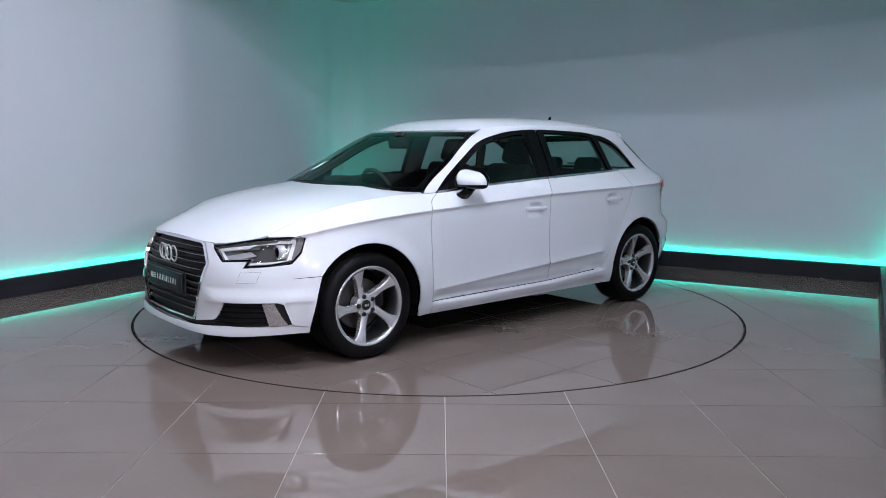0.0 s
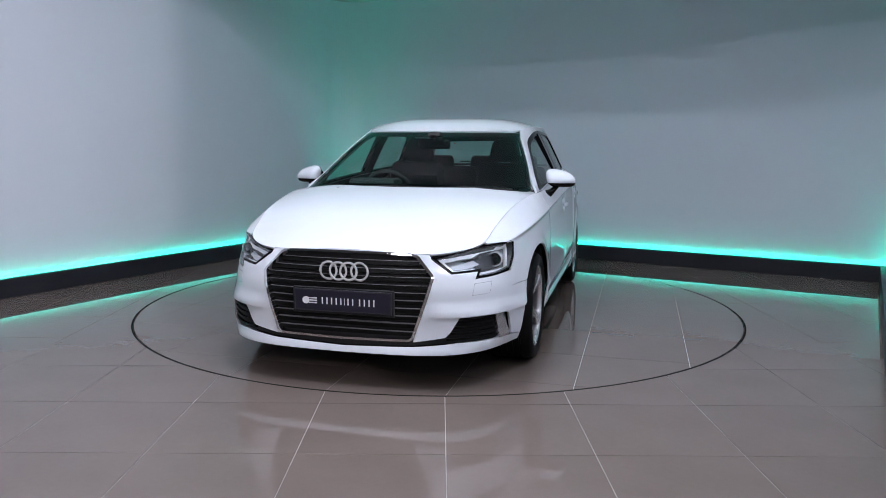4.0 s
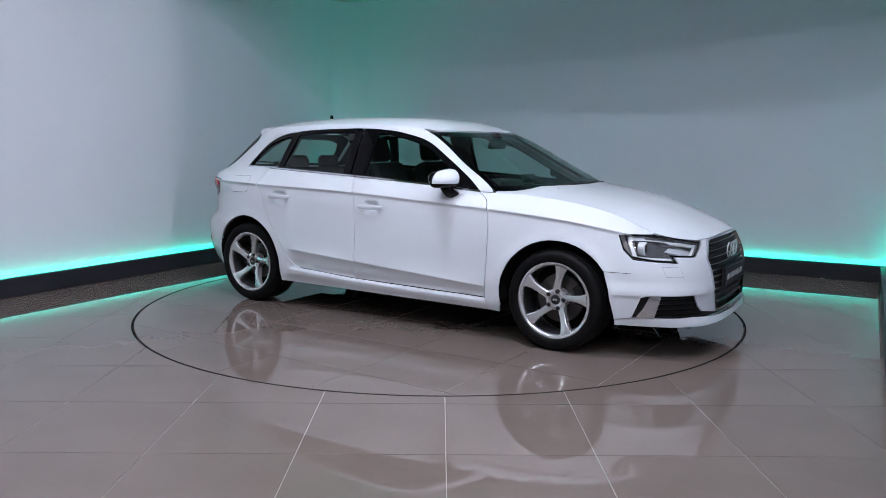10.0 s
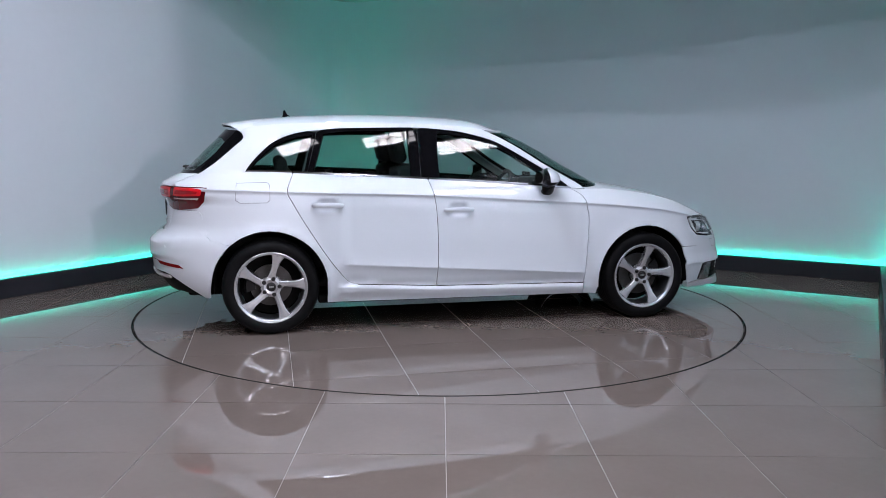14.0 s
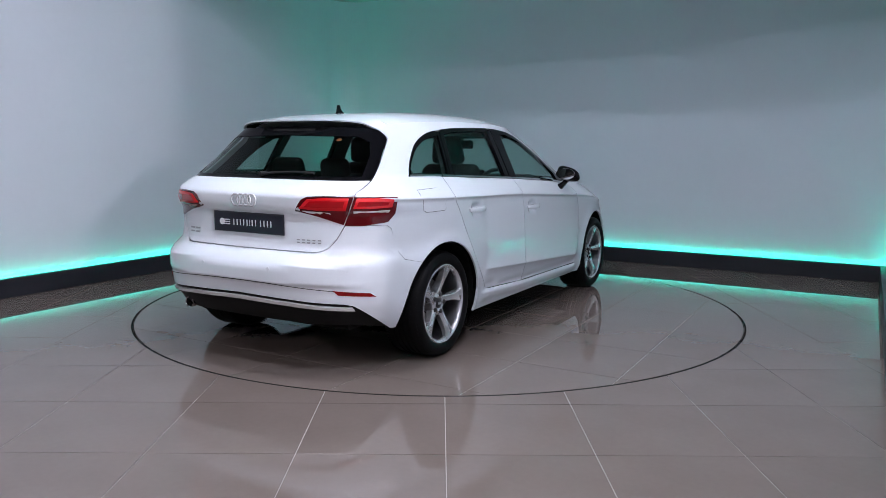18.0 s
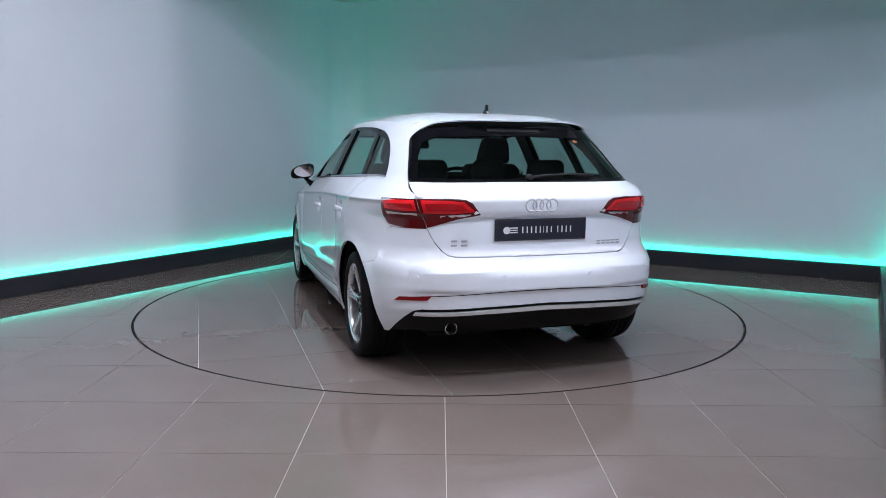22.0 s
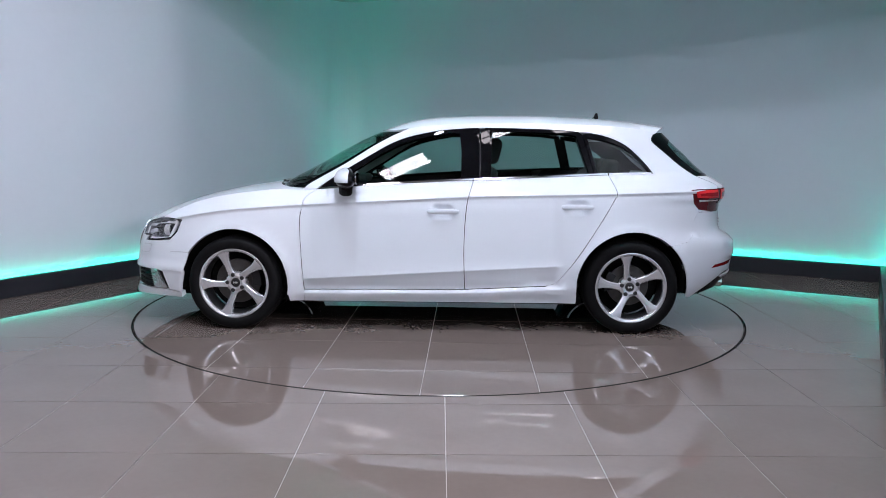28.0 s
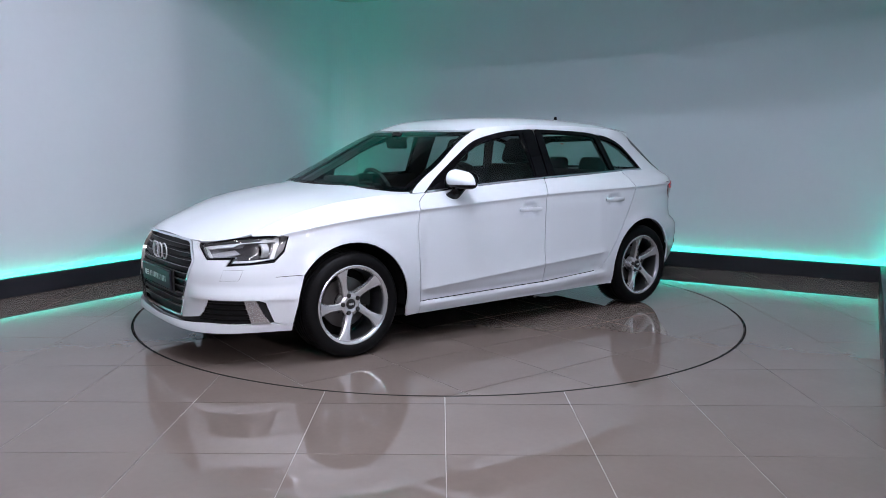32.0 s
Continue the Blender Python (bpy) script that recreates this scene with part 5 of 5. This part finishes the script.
        part("bolt", lathe([(0.0, -0.020), (0.010, -0.020), (0.0132, -0.023), (0.014, -0.035)], 12, "y", (bx, 0, bz)), IRON, e, smooth=True)
    disc_r = 0.145 if x > 0 else 0.132
    disc = part("brake_disc", lathe([(0.07, -0.100), (disc_r, -0.100), (disc_r, -0.122), (0.07, -0.122)], 48, "y"), STEEL, e, "worn steel brake disc", smooth=True)
    b = bmesh.new()
    rows = []
    for t2 in np.linspace(-0.45, 0.45, 9):
        c2, s2 = math.cos(t2 + (2.9 if x > 0 else 0.2)), math.sin(t2 + (2.9 if x > 0 else 0.2))
        rows.append([b.verts.new((r * c2, y, r * s2)) for r, y in ((0.10, -0.085), (0.155, -0.080), (0.168, -0.10), (0.165, -0.15), (0.10, -0.15))])
    for r0, r1 in zip(rows, rows[1:]):
        for i in range(5):
            b.faces.new((r0[i], r0[(i + 1) % 5], r1[(i + 1) % 5], r1[i]))
    b.faces.new(rows[0])
    b.faces.new(rows[-1])
    part("caliper", b, IRON, e, "dark brake caliper", smooth=True)
    part("backing", lathe([(0.0, -0.150), (0.190, -0.150), (0.195, -0.16)], 40, "y"), UNDER, e)
    for o in e.children:
        if not o.name.startswith("tyre"):
            for piece in (o, *o.children):
                piece.data.transform(Matrix.Diagonal((1.035, 1, 1.035, 1)))
    return e


# the turn is given about the wheel's own outward axis
wheel_at(1.3185, 0.862, 1, radians(180 - 37 - 6))
wheel_at(-1.3185, 0.850, 1, radians(180 - 26 - 6))
wheel_at(1.3185, 0.862, -1, radians(180 - 5 - 6))
wheel_at(-1.3185, 0.850, -1, radians(180 - 4 - 6))

# ---- cabin ----
floor_pan = box((1.9, 1.40, 0.04), (-0.35, 0, 0.30), 0.01)
part("cabin_floor", floor_pan, FABRIC, car, "dark cabin carpet")
# inner lining of doors and sides, up to the window line
for s in (1, -1):
    o = along(BELT, np.linspace(0.78, -1.60, 30), -0.004) + [(-1.60, 0.75), (-1.0, 0.72), (-0.9, 0.32), (0.85, 0.32)]
    d = skin(o, lambda x, z: on_side(x, z) - np.array([0.0, 0.06, 0.0]), step=0.10, thick=0)
    sheet("door_lining", d if s > 0 else mirrored(d), TRIM, car, "dark door lining")
    # pillars inside, behind the black trim
    for o in ([(-0.20, 1.02), (-0.205, 1.335), (-0.38, 1.335), (-0.37, 1.02)], [(-1.03, 1.055), (-0.95, 1.32), (-1.04, 1.305), (-1.11, 1.06)]):
        d = skin(o, on_side, step=0.10, off=-0.035, thick=0)
        sheet("pillar_lining", d if s > 0 else mirrored(d), TRIM, car)
    o = [(screen_edge(z) + 0.0, z) for z in np.linspace(0.97, 1.32, 10)] + [(screen_edge(z) - 0.10, z) for z in np.linspace(1.32, 0.97, 10)]
    d = skin(o, on_side, step=0.08, off=-0.030, thick=0)
    sheet("pillar_lining", d if s > 0 else mirrored(d), BEIGE, car, "pale grey pillar lining")
    o = [(pillar_edge(z)[0] + 0.02, z) for z in np.linspace(1.30, 1.06, 8)] + [(-1.46, 1.06), (-1.40, 1.13), (-1.28, 1.22), (-1.13, 1.29)]
    d = skin(o, on_side, step=0.08, off=-0.035, thick=0)
    sheet("pillar_lining", d if s > 0 else mirrored(d), TRIM, car)
sheet("headlining", skin([(x, y * 0.96) for x, y in roof_half] + [(x, -y * 0.96) for x, y in roof_half[::-1] if abs(y) > 1e-6], on_roof, step=0.12, off=-0.030, thick=0), LINER, car, "pale grey headlining")
# dashboard
b = bmesh.new()
rows = []
for x, z in ((1.08, 0.935), (0.95, 0.955), (0.80, 0.965), (0.66, 0.950), (0.58, 0.905), (0.57, 0.80), (0.62, 0.60), (0.75, 0.40)):
    rows.append([b.verts.new((x - 0.22 * max(0, abs(y) / 0.70) ** 3 * (x > 0.9), y, z - 0.02 * (y / 0.7) ** 2)) for y in np.linspace(-0.72, 0.72, 17)])
for r0, r1 in zip(rows, rows[1:]):
    for i in range(16):
        b.faces.new((r0[i], r0[i + 1], r1[i + 1], r1[i]))
dash = part("dashboard", b, TRIM, car, "dark dashboard", smooth=True)
part("instrument_hood", box((0.20, 0.34, 0.07), (0.66, -0.36, 0.972), 0.03, seg=3), TRIM, dash, smooth=True)
part("display_screen", box((0.012, 0.18, 0.10), (0.70, 0.0, 0.985), 0.004), BLACK, dash)
for y in (-0.62, -0.10, 0.10, 0.62):
    b = lathe([(0.0, -0.004), (0.028, -0.004), (0.040, 0.0), (0.040, 0.03)], 20, "x", (0.575, y, 0.86))
    part("air_vent", b, SATIN, dash, smooth=True)
# steering wheel on the right-hand side
b = bmesh.new()
n, m = 40, 8
vs = []
for i in range(n):
    a = 2 * math.pi * i / n
    vs.append([b.verts.new((0.016 * math.sin(2 * math.pi * j / m), (0.180 + 0.016 * math.cos(2 * math.pi * j / m)) * math.cos(a), (0.180 + 0.016 * math.cos(2 * math.pi * j / m)) * math.sin(a))) for j in range(m)])
for i in range(n):
    for j in range(m):
        b.faces.new((vs[i][j], vs[(i + 1) % n][j], vs[(i + 1) % n][(j + 1) % m], vs[i][(j + 1) % m]))
tilt = Matrix.Translation((0.36, -0.36, 0.885)) @ Matrix.Rotation(radians(24), 4, "Y")
bmesh.ops.transform(b, matrix=tilt, verts=b.verts)
wheel = part("steering_wheel", b, TRIM, car, "dark three-spoke steering wheel", smooth=True)
b = lathe([(0.0, -0.030), (0.055, -0.022), (0.066, 0.0), (0.060, 0.03)], 24, "x")
box((0.022, 0.26, 0.034), (0.005, 0, 0.0), 0.006, bm=b)
box((0.022, 0.034, 0.15), (0.005, 0, -0.09), 0.006, bm=b)
bmesh.ops.transform(b, matrix=tilt, verts=b.verts)
part("wheel_boss", b, TRIM, wheel, smooth=True)
part("steering_column", tube([(0.38, -0.36, 0.88), (0.66, -0.36, 0.76)], 0.035, 10), TRIM, wheel)


def cushion(size, at, turn=0.0, taper=0.0, seg=3, bevel=0.045):
    b = box(size, (0, 0, 0), bevel, seg=seg)
    for v in b.verts:
        k = 1 - taper * (v.co.z / size[2] + 0.5)
        v.co.y *= k
    bmesh.ops.transform(b, matrix=Matrix.Translation(at) @ Matrix.Rotation(radians(turn), 4, "Y"), verts=b.verts)
    return b


for y in (0.36, -0.36):
    seat = part("front_seat", cushion((0.52, 0.50, 0.16), (0.06, y, 0.50), -6), FABRIC, car, "dark fabric front seat", smooth=True)
    part("backrest", cushion((0.15, 0.50, 0.62), (-0.29, y, 0.80), -18, 0.16), FABRIC, seat, smooth=True)
    part("headrest", cushion((0.10, 0.27, 0.19), (-0.415, y, 1.200), -14, 0.28, 4, 0.048), FABRIC, seat, "dark headrest", smooth=True)
    for d in (0.06, -0.06):
        part("headrest_post", tube([(-0.385, y + d, 1.06), (-0.40, y + d, 1.15)], 0.006, 8), STEEL, seat)
bench = part("rear_seat", cushion((0.50, 1.24, 0.18), (-0.78, 0, 0.50), -5), FABRIC, car, "dark fabric rear bench", smooth=True)
part("backrest", cushion((0.14, 1.26, 0.56), (-1.13, 0, 0.78), -20, 0.06), FABRIC, bench, smooth=True)
for y, w in ((0.39, 0.26), (0.0, 0.22), (-0.39, 0.26)):
    part("headrest", cushion((0.09, w, 0.13), (-1.235, y, 1.085), -12, 0.10, 4, 0.04), FABRIC, bench, "dark headrest", smooth=True)
part("parcel_shelf", box((0.36, 1.06, 0.025), (-1.46, 0, 0.985), 0.008), FABRIC, car, "dark parcel shelf")
part("boot_lining", box((0.03, 1.10, 0.42), (-1.84, 0, 0.78), 0.008), TRIM, car)
# inner mirror and sun visors
m = part("inner_mirror", box((0.035, 0.235, 0.070), (0.435, 0.0, 1.245), 0.016, Matrix.Rotation(radians(8), 3, "Y"), 3), BLACK, car, "dark inner mirror", smooth=True)
part("mirror_foot", tube([(0.44, 0, 1.27), (0.455, 0, 1.305)], 0.018, 10), BLACK, m)
part("sensor_cover", box((0.09, 0.09, 0.035), (0.405, 0.0, 1.300), 0.012, Matrix.Rotation(radians(-24), 3, "Y"), 2), TRIM, car, smooth=True)
for y in (0.33, -0.33):
    part("sun_visor", box((0.16, 0.40, 0.018), (0.22, y, 1.330), 0.008, Matrix.Rotation(radians(14), 3, "Y"), 2), LINER, car, "pale sun visor", smooth=True)


# ---- floor tiles, and the round turntable set into the floor ----
TILE_T = 0.008


def clip_half(poly, a, b, c):
    """The part of a convex outline where a x + b y <= c."""
    out = []
    for (x0, y0), (x1, y1) in zip(poly, poly[1:] + poly[:1]):
        d0, d1 = a * x0 + b * y0 - c, a * x1 + b * y1 - c
        if d0 <= 0:
            out.append((x0, y0))
        if (d0 < 0 < d1) or (d1 < 0 < d0):
            k = d0 / (d0 - d1)
            out.append((x0 + k * (x1 - x0), y0 + k * (y1 - y0)))
    return out


def tile_mesh(name, outline, mat):
    """One tile with a small bevel round its top."""
    n = len(outline)
    cx, cy = sum(p[0] for p in outline) / n, sum(p[1] for p in outline) / n
    k = 0.0006
    inner = [(x + (cx - x) / max(math.hypot(cx - x, cy - y), 0.01) * k * 1.4, y + (cy - y) / max(math.hypot(cx - x, cy - y), 0.01) * k * 1.4) for x, y in outline]
    vs = [(x - cx, y - cy, -TILE_T + 0.0005) for x, y in outline] + [(x - cx, y - cy, -0.0004) for x, y in outline] + [(x - cx, y - cy, 0) for x, y in inner]
    fs = [tuple(range(2 * n, 3 * n))]
    for ring in (0, n):
        fs += [(ring + i, ring + (i + 1) % n, ring + n + (i + 1) % n, ring + n + i) for i in range(n)]
    me = bpy.data.meshes.new(name)
    me.from_pydata(vs, [], fs)
    me.materials.append(mat)
    return me, (cx, cy)


def inside_room(x, y):
    p = ROOM.inverted() @ Vector((x, y, 0))
    return -0.4 < p.x < 13.3 and -12.9 < p.y < 0.3


def lay_floor():
    half = (PITCH - JOINT) / 2
    square = [(-half, -half), (half, -half), (half, half), (-half, half)]
    whole, _ = tile_mesh("floor_tile", square, TILE)
    rest_v, rest_f = [], []
    for i in range(-22, 23):
        for j in range(-18, 20):
            cx, cy = 0.03 + (i + 0.5) * PITCH, -2.97 + (j + 0.5) * PITCH
            if not inside_room(cx, cy):
                continue
            corners = [(cx + a, cy + b2) for a, b2 in square]
            dist = [math.hypot(x, y) for x, y in corners]
            near = math.hypot(max(abs(cx) - half, 0), max(abs(cy) - half, 0))
            edge = TABLE_R + 0.008
            if max(dist) < edge:
                continue
            if near < edge:
                # cut along the round edge: the tile's rim outside the circle, in convex wedges joined to one outline
                ring = cut_outside(corners, edge)
                for outline in ring:
                    me, (ox, oy) = outline
                    ob = new("floor_tile", me)
                    ob.location = (ox, oy, 0)
                    ob.parent = ground
                continue
            if math.hypot(cx, cy) < 6.2:
                ob = new("floor_tile", whole)
                ob.location = (cx, cy, 0)
                ob.parent = ground
            else:
                k = len(rest_v)
                rest_v += [(x, y, 0) for x, y in corners]
                rest_f.append((k, k + 1, k + 2, k + 3))
    far = mesh_object("floor_tiles_far", rest_v, rest_f, TILE, ground)
    tagged(far, "grey polished floor tiles of the hall", kind="stuff")


def cut_outside(corners, edge):
    """What is left of a square tile outside a circle, as tile meshes."""
    n = 14
    pts = []
    for (x0, y0), (x1, y1) in zip(corners, corners[1:] + corners[:1]):
        for k in range(n):
            pts.append((x0 + (x1 - x0) * k / n, y0 + (y1 - y0) * k / n))
    # exact crossings
    ring = []
    m = len(pts)
    for i in range(m):
        p, q = pts[i], pts[(i + 1) % m]
        dp, dq = math.hypot(*p) - edge, math.hypot(*q) - edge
        if dp >= 0:
            ring.append(p)
        if dp * dq < 0:
            k = dp / (dp - dq)
            c = (p[0] + k * (q[0] - p[0]), p[1] + k * (q[1] - p[1]))
            ring.append((c[0], c[1], "cut"))
    cuts = [i for i, p in enumerate(ring) if len(p) == 3]
    if len(cuts) != 2:
        return []
    i0, i1 = cuts
    # walk the outline so that the arc closes it
    if i1 == i0 + 1:
        ring = ring[i1:] + ring[:i1]
    a0 = math.atan2(ring[-1][1], ring[-1][0])
    a1 = math.atan2(ring[0][1], ring[0][0])
    d = (a1 - a0 + math.pi) % (2 * math.pi) - math.pi
    arc = [(edge * math.cos(a0 + d * k / 10), edge * math.sin(a0 + d * k / 10)) for k in range(1, 10)]
    outline = [(p[0], p[1]) for p in ring] + arc
    nn = len(outline)
    co, _, tris, *_ = delaunay_2d_cdt([Vector(p) for p in outline], [(i, (i + 1) % nn) for i in range(nn)], [], 1, 1e-6)
    cx, cy = sum(p[0] for p in outline) / nn, sum(p[1] for p in outline) / nn
    vs = [(v.x - cx, v.y - cy, 0) for v in co] + [(x - cx, y - cy, 0) for x, y in outline] + [(x - cx, y - cy, -TILE_T + 0.0005) for x, y in outline]
    k = len(co)
    fs = [tuple(t) for t in tris if sum(math.hypot(*co[v]) for v in t) / 3 > edge]
    fs += [(k + i, k + nn + i, k + nn + (i + 1) % nn, k + (i + 1) % nn) for i in range(nn)]
    me = bpy.data.meshes.new("floor_tile")
    me.from_pydata(vs, [], fs)
    me.materials.append(TILE)
    return [(me, (cx, cy))]


def lay_turntable():
    table = new("turntable")
    tagged(table, "round tiled car turntable flush with the floor", "turntable")
    disc = lathe([(0.0, -0.0018), (TABLE_R - 0.010, -0.0018), (TABLE_R - 0.010, -0.006), (0.0, -0.006)], 96, "z")
    part("deck", disc, GROUT, table, "pale grout bed of the turntable")
    rim = lathe([(TABLE_R - 0.0095, -0.0115), (TABLE_R - 0.0095, -0.001), (TABLE_R - 0.004, -0.001), (TABLE_R - 0.004, -0.0115)], 128, "z")
    part("rim", rim, SEAM, table, "thin dark rim round the turntable")
    half = (PITCH - JOINT) / 2
    for i in range(-5, 5):
        for j in range(-5, 5):
            cx, cy = 0.015 + (i + 0.5) * PITCH, 0.002 + (j + 0.5) * PITCH
            poly = [(cx - half, cy - half), (cx + half, cy - half), (cx + half, cy + half), (cx - half, cy + half)]
            if min(math.hypot(max(abs(cx) - half, 0), max(abs(cy) - half, 0)), 9) > TABLE_R - 0.02:
                continue
            if max(math.hypot(*p) for p in poly) > TABLE_R - 0.01:
                for k in range(96):
                    a = 2 * math.pi * k / 96
                    poly = clip_half(poly, math.cos(a), math.sin(a), TABLE_R - 0.010)
                    if len(poly) < 3:
                        break
            if len(poly) < 3:
                continue
            clean = [p for k, p in enumerate(poly) if math.dist(p, poly[k - 1]) > 1e-4]
            if len(clean) < 3:
                continue
            me, (ox, oy) = tile_mesh("turntable_tile", clean, TILE)
            ob = new("turntable_tile", me)
            ob.location = (ox, oy, 0)
            ob.parent = table
    return table


# the dark slot between floor and turntable
slot = part("turntable_slot", lathe([(TABLE_R - 0.003, -0.0014), (TABLE_R + 0.010, -0.0014)], 128, "z"), SEAM, None)
tagged(slot, "dark narrow slot round the turntable", "slot", kind="structure")
turntable = lay_turntable()
lay_floor()


def motions():
    turns = [(0, 220.70), (0.5, 220.86), (1, 222.66), (1.5, 225.93), (2, 231.1), (2.5, 237.1), (3, 243.15), (3.5, 249.1), (4.5, 261.3), (5.5, 273.5), (6.5, 285.5), (7.5, 297.35),
             (8.5, 309.1), (9.5, 320.8), (10.5, 332.4), (11.5, 343.95), (12.5, 355.4), (13.5, 366.95), (14.5, 378.6), (15.5, 390.35), (16.5, 402.15), (17.5, 414.0),
             (18.5, 425.85), (19.5, 437.8), (20.5, 449.75), (21.5, 461.65), (22.5, 473.5), (23.5, 485.35), (24.5, 497.1), (25.5, 508.8), (26.5, 520.5), (27.5, 532.15), (28.5, 543.7),
             (29.5, 555.0), (30.5, 566.45), (31, 572.0), (31.5, 575.6), (32, 577.3)]
    walk(turntable, [(t, pose(0, 0, 0, 0, 0, a)) for t, a in turns])
    walk(car, [(t, pose(0, 0, 0, 0, 0, a) @ Matrix.Translation((0.0231, 0.0753, 0))) for t, a in turns])


motions()
